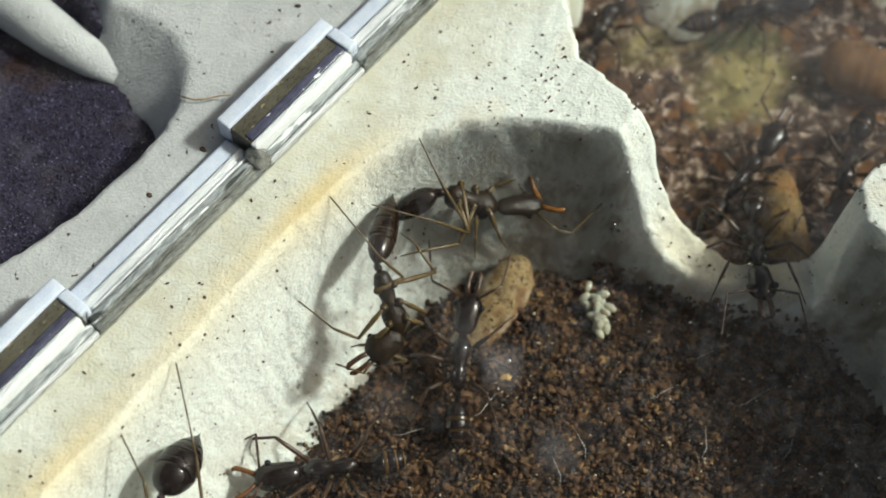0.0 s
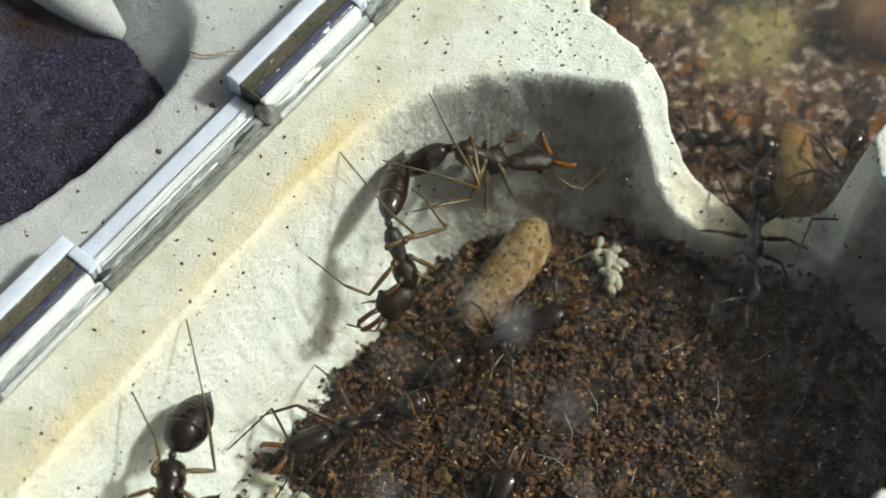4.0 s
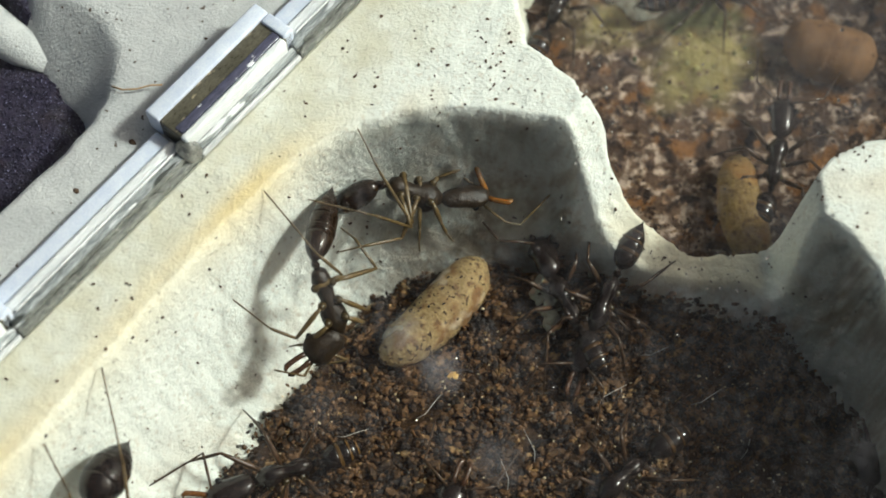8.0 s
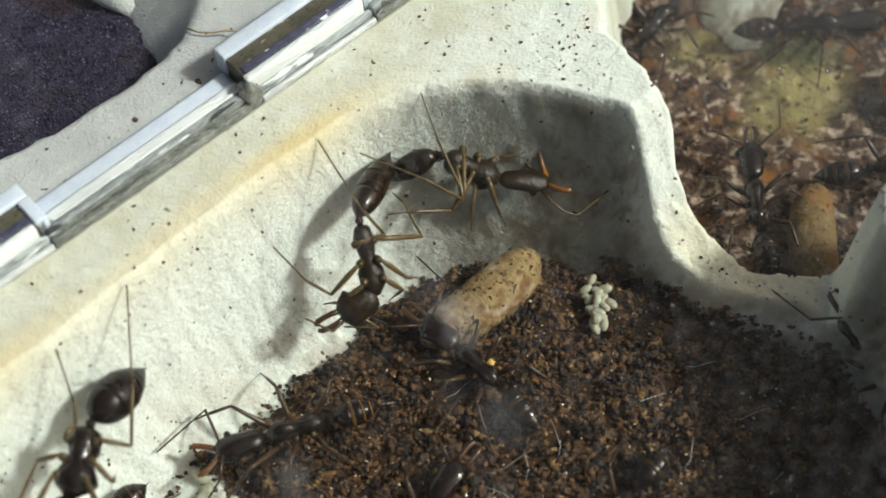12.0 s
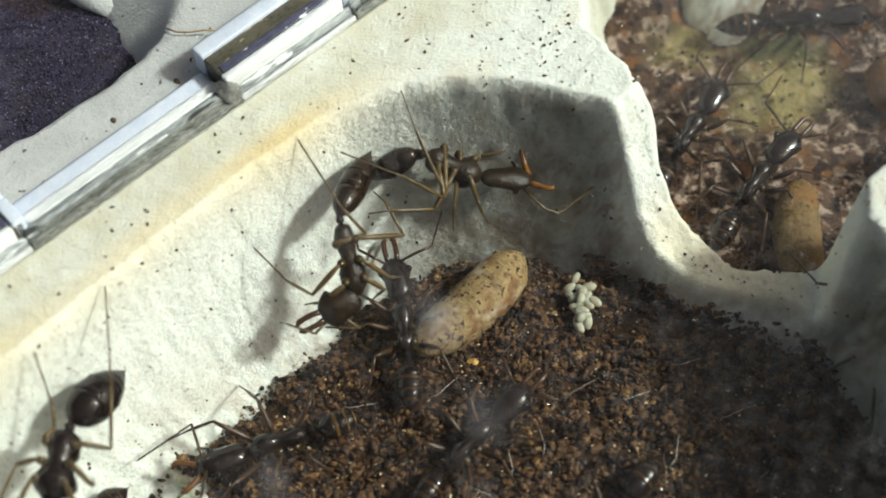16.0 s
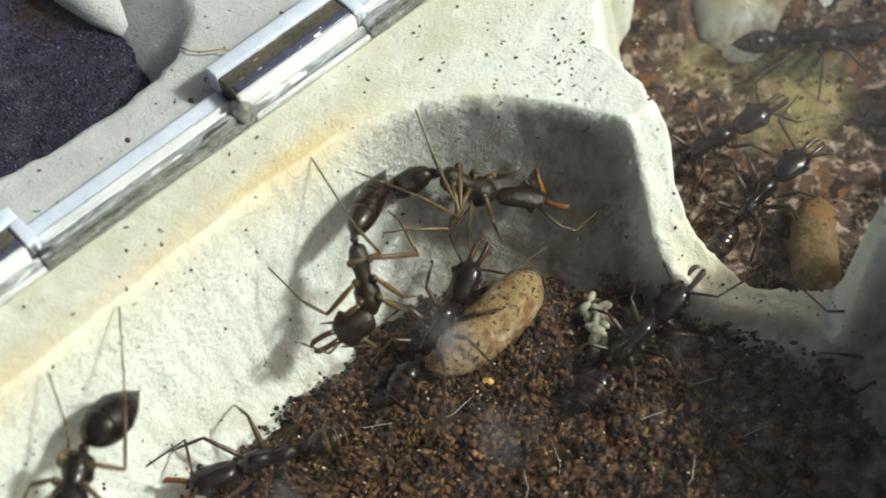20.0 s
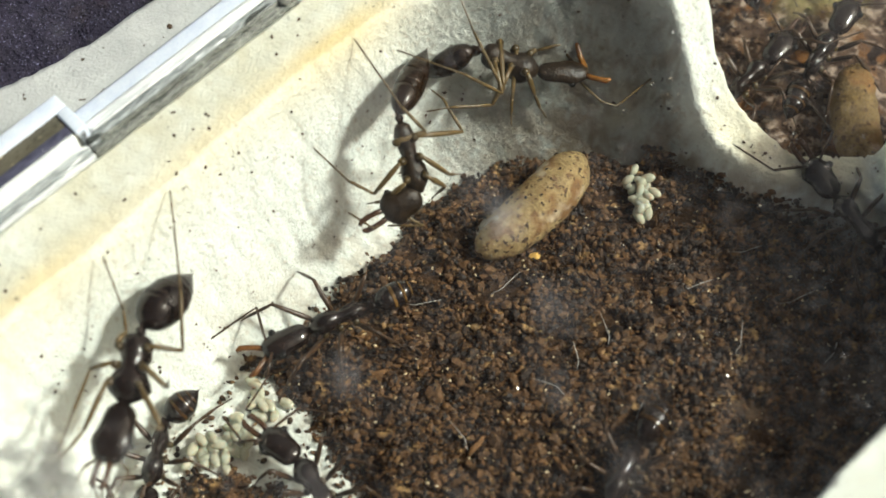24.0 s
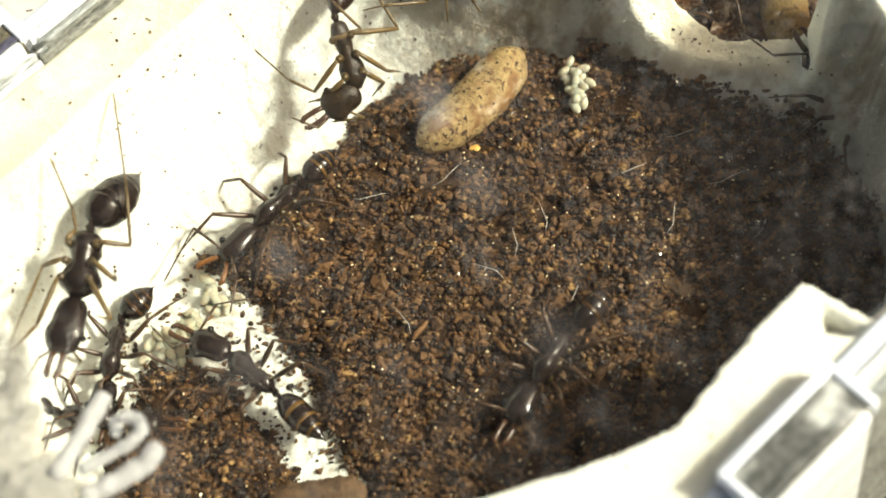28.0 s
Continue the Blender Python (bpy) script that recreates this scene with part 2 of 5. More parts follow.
M_ALGAE = mat("algae", (0.05, 0.055, 0.014), (0.34, 0.30, 0.10), 0.5, 0.7, 5.0, 0.1, vary=0.4)
M_COCOON_DARK = mat("brown_silk", (0.08, 0.038, 0.014), (0.24, 0.125, 0.05), 0.7, 0.8, 6.0, 0.12, spec=0.3)
M_SOILSILK = mat("soiled_silk", (0.035, 0.02, 0.012), (0.16, 0.10, 0.055), 0.7, 1.2, 7.0, 0.2, spec=0.3)
M_CAP = mat("cocoon_cap", (0.04, 0.022, 0.012), (0.12, 0.07, 0.03), 0.6, 2.0, 9.0)
M_AMBER = mat("amber_sand", (0.45, 0.25, 0.06), (0.70, 0.46, 0.14), 0.3, 2.0, 9.0)
M_GLUE = mat("dried_glue", (0.10, 0.10, 0.085), (0.62, 0.61, 0.56), 0.07, 0.7, 4.0, 0.2, coat=0.5, trans=0.55)
M_SPECK = mat("dark_speck", (0.03, 0.02, 0.014), (0.14, 0.085, 0.05), 0.8, 1.0, 8.0)


def lid_glass():
    """Clear pane: what lies below shows through; gloss by Fresnel, thin grey film and smears."""
    m = bpy.data.materials.new("lid_glass")
    m.use_nodes = True
    t = m.node_tree
    link = t.links.new
    t.nodes.remove(t.nodes["Principled BSDF"])
    co = node(t, "ShaderNodeTexCoord")
    mp = node(t, "ShaderNodeMapping")
    mp.inputs["Scale"].default_value = (1000, 1000, 1000)
    mp.inputs["Location"].default_value = (43.7, 21.3, 0)
    link(co.outputs["Object"], mp.inputs[0])
    film = node(t, "ShaderNodeTexNoise", Scale=0.45, Detail=5.0, Roughness=0.6)
    link(mp.outputs[0], film.inputs["Vector"])
    r1 = node(t, "ShaderNodeMapRange")
    r1.inputs[1].default_value, r1.inputs[2].default_value, r1.inputs[4].default_value = 0.42, 0.72, 0.02
    link(film.outputs["Fac"], r1.inputs[0])
    warp = node(t, "ShaderNodeTexNoise", Scale=0.9, Detail=4.0, Roughness=0.6)
    link(mp.outputs[0], warp.inputs["Vector"])
    bend = node(t, "ShaderNodeVectorMath")
    bend.operation = "MULTIPLY_ADD"
    bend.inputs[1].default_value = (1.6, 1.6, 1.6)
    link(warp.outputs["Color"], bend.inputs[0])
    link(mp.outputs[0], bend.inputs[2])
    add = None
    for size, reach, share, most in ((0.17, 0.34, 0.80, 0.04), (0.42, 0.28, 0.78, 0.05), (1.0, 0.40, 0.70, 0.03)):
        cell = node(t, "ShaderNodeTexVoronoi", Scale=size)
        cell.voronoi_dimensions = "2D"
        link(bend.outputs[0], cell.inputs["Vector"])
        r2 = node(t, "ShaderNodeMapRange")
        r2.interpolation_type = "SMOOTHSTEP"
        r2.inputs[1].default_value, r2.inputs[2].default_value = reach, 0.0
        r2.inputs[4].default_value = most
        link(cell.outputs["Distance"], r2.inputs[0])
        pick = node(t, "ShaderNodeSeparateColor")
        link(cell.outputs["Color"], pick.inputs[0])
        over = node(t, "ShaderNodeMath")
        over.operation = "GREATER_THAN"
        over.inputs[1].default_value = share
        link(pick.outputs[0], over.inputs[0])
        both = node(t, "ShaderNodeMath")
        both.operation = "MULTIPLY_ADD"
        link(r2.outputs[0], both.inputs[0])
        link(over.outputs[0], both.inputs[1])
        link((add or r1).outputs[0], both.inputs[2])
        add = both
    # milky smears, and droplets over the shaded end
    here = node(t, "ShaderNodeNewGeometry")
    flat = node(t, "ShaderNodeVectorMath")
    flat.operation = "MULTIPLY"
    flat.inputs[1].default_value = (1000, 1000, 0)
    link(here.outputs["Position"], flat.inputs[0])
    sway = node(t, "ShaderNodeVectorMath")
    sway.operation = "MULTIPLY_ADD"
    sway.inputs[1].default_value = (2.6, 2.6, 0)
    link(warp.outputs["Color"], sway.inputs[0])
    link(flat.outputs[0], sway.inputs[2])

    def spot(source, x, y, reach, core, most):
        gap = node(t, "ShaderNodeVectorMath")
        gap.operation = "DISTANCE"
        gap.inputs[1].default_value = (x, y, 0)
        link(source.outputs[0], gap.inputs[0])
        r = node(t, "ShaderNodeMapRange")
        r.interpolation_type = "SMOOTHSTEP"
        r.inputs[1].default_value, r.inputs[2].default_value, r.inputs[4].default_value = reach, core, most
        link(gap.outputs["Value"], r.inputs[0])
        return r

    for x, y, reach, most in ((-0.6, -5.7, 1.5, 0.17), (1.9, -10.8, 1.5, 0.09), (-0.6, -9.7, 1.0, 0.05), (3.6, -10.2, 0.9, 0.05), (2.4, -15.1, 0.95, 0.10), (-7.7, -14.8, 1.0, 0.09)):
        both = node(t, "ShaderNodeMath")
        both.operation = "ADD"
        link(spot(sway, x + 1.3, y + 1.3, reach, 0.0, most).outputs[0], both.inputs[0])
        link(add.outputs[0], both.inputs[1])
        add = both
    damp = spot(flat, 17.0, -7.0, 15.0, 6.0, 1.0)
    drop = node(t, "ShaderNodeTexVoronoi", Scale=0.7)
    drop.voronoi_dimensions = "2D"
    link(flat.outputs[0], drop.inputs["Vector"])
    bead = node(t, "ShaderNodeMapRange")
    bead.interpolation_type = "SMOOTHSTEP"
    bead.inputs[1].default_value, bead.inputs[2].default_value, bead.inputs[3].default_value, bead.inputs[4].default_value = 0.22, 0.05, 0.003, 0.035
    link(drop.outputs["Distance"], bead.inputs[0])
    both = node(t, "ShaderNodeMath")
    both.operation = "MULTIPLY_ADD"
    link(damp.outputs[0], both.inputs[0])
    link(bead.outputs[0], both.inputs[1])
    link(add.outputs[0], both.inputs[2])
    add = both
    # damp mist over the side chamber
    away = node(t, "ShaderNodeVectorMath")
    away.operation = "DISTANCE"
    away.inputs[1].default_value = (25.5, -1.5, 19)
    mp3 = node(t, "ShaderNodeMapping")
    mp3.inputs["Scale"].default_value = (1000, 1000, 1000)
    link(co.outputs["Object"], mp3.inputs[0])
    link(mp3.outputs[0], away.inputs[0])
    r5 = node(t, "ShaderNodeMapRange")
    r5.interpolation_type = "SMOOTHSTEP"
    r5.inputs[1].default_value, r5.inputs[2].default_value, r5.inputs[4].default_value = 16.0, 7.0, 0.09
    link(away.outputs["Value"], r5.inputs[0])
    wet = node(t, "ShaderNodeMath")
    wet.operation = "MULTIPLY_ADD"
    link(warp.outputs["Fac"], wet.inputs[0])
    link(r5.outputs[0], wet.inputs[1])
    link(add.outputs[0], wet.inputs[2])
    add = wet
    clear = node(t, "ShaderNodeBsdfTransparent")
    haze = node(t, "ShaderNodeBsdfDiffuse")
    haze.inputs[0].default_value = (0.36, 0.345, 0.365, 1)
    m1 = node(t, "ShaderNodeMixShader")
    link(add.outputs[0], m1.inputs[0])
    link(clear.outputs[0], m1.inputs[1])
    link(haze.outputs[0], m1.inputs[2])
    gloss = node(t, "ShaderNodeBsdfGlossy", Roughness=0.05)
    side = node(t, "ShaderNodeLayerWeight", Blend=0.5)
    steep = node(t, "ShaderNodeMath")
    steep.operation = "POWER"
    steep.inputs[1].default_value = 4.0
    link(side.outputs["Facing"], steep.inputs[0])
    fr = node(t, "ShaderNodeMath")
    fr.operation = "MULTIPLY_ADD"
    fr.inputs[1].default_value, fr.inputs[2].default_value = 0.2, 0.008
    link(steep.outputs[0], fr.inputs[0])
    m2 = node(t, "ShaderNodeMixShader")
    link(fr.outputs[0], m2.inputs[0])
    link(m1.outputs[0], m2.inputs[1])
    link(gloss.outputs[0], m2.inputs[2])
    link(m2.outputs[0], t.nodes["Material Output"].inputs[0])
    return m


M_LID = lid_glass()


# ---- mesh helpers (millimetres) ----
def mesh_of(name, verts, faces, material, smooth=True):
    me = bpy.data.meshes.new(name)
    me.from_pydata([tuple(c * MM for c in v) for v in verts], [], [tuple(f) for f in faces])
    me.materials.append(material)
    if smooth:
        me.polygons.foreach_set("use_smooth", [True] * len(me.polygons))
    me.update()
    return me


def piece(name, verts, faces, material, parent=None, label="", place=None, smooth=True):
    """One mesh object; under its thing if a parent is given."""
    ob = new(name, mesh_of(name, verts, faces, material, smooth))
    if parent is not None:
        ob.parent = parent
    if place is not None:
        ob.matrix_basis = place
    if label:
        ob["label"] = label
    return ob


def part(name, bm, material, parent=None, label="", place=None, smooth=True):
    """Links a bmesh, drawn in millimetres, as one mesh object."""
    bmesh.ops.scale(bm, vec=(MM, MM, MM), verts=bm.verts)
    me = bpy.data.meshes.new(name)
    bm.to_mesh(me)
    bm.free()
    me.materials.append(material)
    if smooth:
        me.polygons.foreach_set("use_smooth", [True] * len(me.polygons))
    ob = new(name, me)
    if parent is not None:
        ob.parent = parent
    if place is not None:
        ob.matrix_basis = place
    if label:
        ob["label"] = label
    return ob


def thing(name, label, category, place, group="", kind=""):
    ob = new(name)
    ob.empty_display_size = 0.002
    ob.matrix_basis = place
    return tagged(ob, label, category, group, kind)


def loft(rings, sides=12, cap=True):
    """Rings of (centre, half width, half height, axis): a skin of ellipses."""
    verts, faces = [], []
    for c, a, b, axis in rings:
        axis = Vector(axis).normalized()
        up = Vector((0, 0, 1)) if abs(axis.z) < 0.95 else Vector((0, 1, 0))
        side = up.cross(axis).normalized()
        up = axis.cross(side)
        for k in range(sides):
            w = 2 * math.pi * k / sides
            verts.append(Vector(c) + side * (a * math.cos(w)) + up * (b * math.sin(w)))
    for r in range(len(rings) - 1):
        for k in range(sides):
            k2 = (k + 1) % sides
            faces.append((r * sides + k, r * sides + k2, (r + 1) * sides + k2, (r + 1) * sides + k))
    if cap:
        faces.append(tuple(range(sides))[::-1])
        faces.append(tuple((len(rings) - 1) * sides + k for k in range(sides)))
    return verts, faces


def tube(points, radii, sides=7):
    pts = [Vector(p) for p in points]
    rings = []
    for i, p in enumerate(pts):
        axis = pts[min(i + 1, len(pts) - 1)] - pts[max(i - 1, 0)]
        rings.append((p, radii[i], radii[i], axis))
    return loft(rings, sides)


def join(*skins):
    verts, faces = [], []
    for v, f in skins:
        n = len(verts)
        verts += list(v)
        faces += [tuple(i + n for i in g) for g in f]
    return verts, faces


def box(x0, x1, y0, y1, z0, z1, bevel=0.15):
    bm = bmesh.new()
    bmesh.ops.create_cube(bm, size=1)
    bmesh.ops.scale(bm, vec=(x1 - x0, y1 - y0, z1 - z0), verts=bm.verts)
    bmesh.ops.translate(bm, vec=((x0 + x1) / 2, (y0 + y1) / 2, (z0 + z1) / 2), verts=bm.verts)
    if bevel:
        bmesh.ops.bevel(bm, geom=bm.edges[:], offset=bevel, segments=2, affect="EDGES", profile=0.6)
    return bm


# ---- plan (millimetres) ----
TURN = radians(46.6)                       # the acrylic walls run this way
UX, UY = math.cos(TURN), math.sin(TURN)
WALL_1, WALL_2 = (-18.2, -15.2), (28.0, 31.0)
TOP = 18.0

MAIN = [(-27, -13), (-24.3, -9.9), (-21.3, -6.8), (-18.4, -3.3), (-14.7, 1.0), (-11.7, 4.3), (-7.7, 8.1), (-4.3, 9.9), (-1.8, 10.5), (1, 10.5),
        (4.3, 10.0), (6.4, 9.4), (7.45, 9.0), (9.0, 7.5), (10.5, 6.3), (11.9, 5.7), (13.4, 5.0), (15.4, 4.6), (18.2, 4.2), (20.5, 2.4), (21.9, 0.8), (22.9, -1.3), (23.7, -4.5), (24.4, -8), (24.4, -11), (22.9, -15.8), (21.0, -18.0), (19.6, -17.2), (18.5, -16.2), (17.7, -16.0),
        (15.3, -18.7), (13.7, -20.7), (11.8, -23.3), (9.2, -24.7), (6.6, -25.7), (3.2, -26.8), (-4, -28.6), (-12, -30), (-20, -28.5), (-26, -22)]
SIDE = [(5.0, 24), (5.2, 18.6), (5.5, 14.5), (7.2, 12.5), (8.8, 10.6), (9.3, 9.6), (9.8, 8.4), (10.1, 7.2), (11.7, 5.5), (13.5, 4.0), (16.3, 3.2), (18.6, 3.3), (20.6, 4.3), (21.9, 5.7), (23.5, 6.4), (30, 7),
        (42, 13), (40, 27), (22, 28.5), (14, 28), (8, 28)]
LEFT = [(-22.7, 21.2), (-19.2, 18.8), (-17.9, 16.3), (-18.4, 13.1), (-20.7, 9.7), (-23.9, 6.6), (-27.1, 4.2), (-31, 1.8), (-38, 0), (-46, 6), (-44, 30), (-30, 32), (-25, 27)]
SOIL = [(-16.6, -8.4), (-15.0, -6.9), (-12.3, -4.2), (-9.5, -0.3), (-7.5, 2.0), (-5, 4.6), (-3, 5.6), (0.2, 6.3), (3.5, 6.6), (6.5, 6.1), (8.3, 5.3), (12.0, 3.5), (14.9, 2.2), (17.5, 1.2),
        (19.9, -0.1), (22.4, -1.8), (24.0, -5.0), (24.0, -11), (22.4, -15.4), (20.6, -17.5), (17.7, -15.3), (14.9, -18.2), (13.2, -20.4), (11.3, -22.9), (9, -24.3), (6.4, -25.3), (3, -27), (-4, -28), (-5.6, -21.6), (-8.3, -18.8), (-9.0, -15.0), (-11.9, -12.0), (-14.0, -9.8)]
DIP = [(18.4, -17.1), (18.4, -18.8), (20.3, -19.0), (20.9, -18.3)]          # a hollow in the spur by the wall
HEAP = [(-18.8, -14.4), (-15.6, -14.0), (-12.8, -16.4), (-10.6, -18.4), (-8.4, -21.5), (-9, -28), (-20, -27), (-21, -20)]


def inside(poly, x, y):
    """How far inside a closed outline each point lies (negative outside)."""
    pts = np.array(poly, float)
    nxt = np.roll(pts, -1, axis=0)
    best = np.full(x.shape, 1e9)
    odd = np.zeros(x.shape, bool)
    for (ax, ay), (bx, by) in zip(pts, nxt):
        ex, ey = bx - ax, by - ay
        s = np.clip(((x - ax) * ex + (y - ay) * ey) / (ex * ex + ey * ey), 0, 1)
        best = np.minimum(best, np.hypot(x - ax - s * ex, y - ay - s * ey))
        if ay != by:
            odd ^= ((ay > y) != (by > y)) & (x < (bx - ax) * (y - ay) / (by - ay) + ax)
    return np.where(odd, best, -best)


def rounded(poly, x, y, k=1.5):
    """Distance to an outline with its inner corners rounded out."""
    pts = np.array(poly, float)
    total = np.zeros(x.shape)
    for (ax, ay), (bx, by) in zip(pts, np.roll(pts, -1, axis=0)):
        ex, ey = bx - ax, by - ay
        s = np.clip(((x - ax) * ex + (y - ay) * ey) / (ex * ex + ey * ey), 0, 1)
        total += np.exp(-k * np.hypot(x - ax - s * ex, y - ay - s * ey))
    return -np.log(np.maximum(total, 1e-9)) / k + 0.35


def ripple(x, y, scale, seed=0):
    """Smooth unevenness, about -1 to 1."""
    r = np.random.RandomState(seed)
    out = np.zeros(np.shape(x))
    for k in range(7):
        a, p, f = r.uniform(0, 6.28), r.uniform(0, 6.28), scale * r.uniform(0.5, 1.7)
        out = out + np.sin((x * math.cos(a) + y * math.sin(a)) * f + p)
    return out / 4


def lumps(x, y, scale, seed=0):
    """Lattice noise, -1 to 1, waves to the millimetre."""
    x, y = np.asarray(x, float) * scale, np.asarray(y, float) * scale
    i, j = np.floor(x).astype(int), np.floor(y).astype(int)
    fx, fy = x - i, y - j
    fx, fy = fx * fx * (3 - 2 * fx), fy * fy * (3 - 2 * fy)
    table = np.random.RandomState(seed).uniform(-1, 1, (256, 256))

    def g(a, b):
        return table[a % 256, b % 256]
    return (g(i, j) * (1 - fx) + g(i + 1, j) * fx) * (1 - fy) + (g(i, j + 1) * (1 - fx) + g(i + 1, j + 1) * fx) * fy


def smooth(e0, e1, v):
    s = np.clip((v - e0) / (e1 - e0), 0, 1)
    return s * s * (3 - 2 * s)


FLOOR, SIDE_FLOOR = 6.0, 4.5


def plaster_z(x, y):
    x, y = np.asarray(x, float), np.asarray(y, float)
    d = inside(MAIN, x, y)
    d = np.minimum(d, d + (rounded(MAIN, x, y) - d) * smooth(0.5, 2.0, d))
    d = d + 0.05 * ripple(x, y, 1.1, 1)
    s = np.clip(d / (5.0 - (0.8 * smooth(0, 5, x) + 0.9 * smooth(6, 9, x)) * smooth(-6, -1, y) - 3.3 * np.maximum(smooth(19, 22, x) * (1 - smooth(-6, -1, y)), smooth(7, 11, x) * (1 - smooth(-14, -10, y)))), 0, 1)
    main = TOP - (TOP - FLOOR) * (1 - (1 - s) ** (1.7 + 0.1 * smooth(-8, -3, x) * smooth(1, 5, y)))
    e = inside(SIDE, x, y) + 0.22 * ripple(x, y, 2.6, 2)
    s = np.clip(e / (2.2 + 5.0 * smooth(17, 24, y) * smooth(9, 14, x)), 0, 1)
    side = TOP - (TOP - SIDE_FLOOR) * (1 - (1 - s) ** 2.2)
    crest = np.interp(y - 0.9 * (x - 7), (-2, 1.4, 4.1, 5.6, 7.3, 8.8), (9.2, 10.0, 11.7, 13.7, 16.0, TOP))
    fall = np.maximum(crest, 9.2 + (TOP - 9.2) * smooth(18.9, 20.8, x))
    gap = np.where((y > -4) & (y < 12) & (x > 3), fall, TOP)
    z = np.minimum(np.minimum(main, side), np.maximum(gap, 6))
    z = z - 1.1 * smooth(0.0, 0.6, inside(DIP, x, y))
    rough = 0.10 * lumps(x, y, 1.1, 3) + 0.11 * lumps(x * 0.7 + y * 0.3, y * 1.3, 2.3, 4) + 0.08 * lumps(x, y, 4.0, 5)
    comb = 0.36 * lumps(x * 0.5, y * 2.2 + 0.4 * x, 1.6, 6) * smooth(-8, -3, x) * (1 - smooth(7, 8.5, x)) * smooth(3, 6, y)
    cuts = 0.05 * lumps(x * 2.6 - y, (x + y) * 0.25, 1.5, 7) * smooth(0, 2, x) * smooth(9.5, 10.5, y)
    return z + np.where(z < TOP - 0.15, rough * 1.25 + comb, rough * 0.2 + np.minimum(cuts, 0.03))


def left_z(x, y):
    e = inside(LEFT, x, y) + 0.1 * ripple(x, y, 1.5, 5)
    s = np.clip(e / (5.0 + 11.0 * smooth(12, 16, y) * smooth(-27, -22, x)), 0, 1)
    z = 17.6 - 9 * (1 - (1 - s) ** 1.4)
    return z + 0.02 * ripple(x, y, 8.0, 6)


def soil_edge(x, y):
    return np.maximum(inside(SOIL, x, y), inside(HEAP, x, y))


def sheet(name, zfun, u0, u1, v0, v1, step, material, low=0.0):
    """A cast block: a carved top over straight sides, along the walls' direction."""
    nu, nv = int((u1 - u0) / step) + 1, int((v1 - v0) / step) + 1
    u, v = np.meshgrid(np.linspace(u0, u1, nu), np.linspace(v0, v1, nv), indexing="ij")
    x, y = u * UX + v * UY, u * UY - v * UX
    z = zfun(x, y)
    verts = np.stack([x, y, z], -1).reshape(-1, 3)
    i = np.arange(nu * nv).reshape(nu, nv)
    faces = np.stack([i[:-1, :-1], i[:-1, 1:], i[1:, 1:], i[1:, :-1]], -1).reshape(-1, 4).tolist()
    rim = np.concatenate([i[:, 0], i[-1, 1:], i[-2::-1, -1], i[0, -2:0:-1]])
    base = verts[rim].copy()
    base[:, 2] = low
    n, k = len(verts), len(rim)
    verts = np.concatenate([verts, base])
    for a in range(k):
        b = (a + 1) % k
        faces.append((int(rim[a]), int(rim[b]), n + b, n + a))
    faces.append(tuple(range(n + k - 1, n - 1, -1)))
    ob = piece(name, verts.tolist(), faces, material)
    stain = inside(MAIN, verts[:, 0], verts[:, 1])
    line = np.exp(-((stain + 0.4) / 0.95) ** 2) * (0.65 + 0.45 * ripple(verts[:, 0], verts[:, 1], 0.5, 11))
    band = (1 - smooth(-1.9, 0.2, stain)) * (0.66 + 0.3 * lumps(verts[:, 0], verts[:, 1], 0.55, 12) + 0.22 * lumps(verts[:, 0], verts[:, 1], 1.6, 13))
    depth = TOP - verts[:, 2]
    carved = smooth(0.15, 1.2, depth)
    marks = carved * (0.3 + 0.7 * smooth(-9, -2, verts[:, 0])) * (1 - 0.75 * smooth(-3.2, -1.6, inside(SIDE, verts[:, 0], verts[:, 1])))
    ob.data.attributes.new("carved", "FLOAT", "POINT").data.foreach_set("value", marks.astype(np.float32))
    vx, vy = verts[:, 0], verts[:, 1]
    # dirt near the soil; over the far walls shade is put into the colour
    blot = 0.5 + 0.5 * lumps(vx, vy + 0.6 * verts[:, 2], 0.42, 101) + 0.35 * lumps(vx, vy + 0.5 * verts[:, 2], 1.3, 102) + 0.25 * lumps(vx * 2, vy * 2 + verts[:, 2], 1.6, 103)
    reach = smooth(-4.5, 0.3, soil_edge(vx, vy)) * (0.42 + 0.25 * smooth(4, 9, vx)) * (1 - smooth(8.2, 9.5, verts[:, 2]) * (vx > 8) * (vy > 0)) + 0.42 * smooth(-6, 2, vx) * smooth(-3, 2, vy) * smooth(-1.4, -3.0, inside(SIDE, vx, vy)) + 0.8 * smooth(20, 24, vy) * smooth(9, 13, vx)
    ob.data.attributes.new("soil_and_shade", "FLOAT", "POINT").data.foreach_set("value", np.clip(smooth(0.2, 0.95, blot + 0.35 * lumps(vx, vy + verts[:, 2], 3.1, 104)) * reach * carved, 0, 0.8).astype(np.float32))
    across = verts[:, 0] * UY - verts[:, 1] * UX
    near_wall = np.maximum(1 - smooth(-12.5, -8.0, across), 0.45 * smooth(18, 25, across))
    ob.data.attributes.new("stain", "FLOAT", "POINT").data.foreach_set("value", np.clip(line * 0.8 * (1 - smooth(-7, -1.5, verts[:, 0])) * near_wall + 0.4 * smooth(13.5, 10.0, verts[:, 2]) * smooth(8.4, 9.0, verts[:, 2]) * smooth(-2.4, -1.0, inside(SIDE, vx, vy)) * smooth(8, 10, vx) * (1 - smooth(18, 19, vx)), 0, 1).astype(np.float32))
    ob.data.attributes.new("film", "FLOAT", "POINT").data.foreach_set("value", np.clip(band * near_wall, 0, 1).astype(np.float32))
    return ob


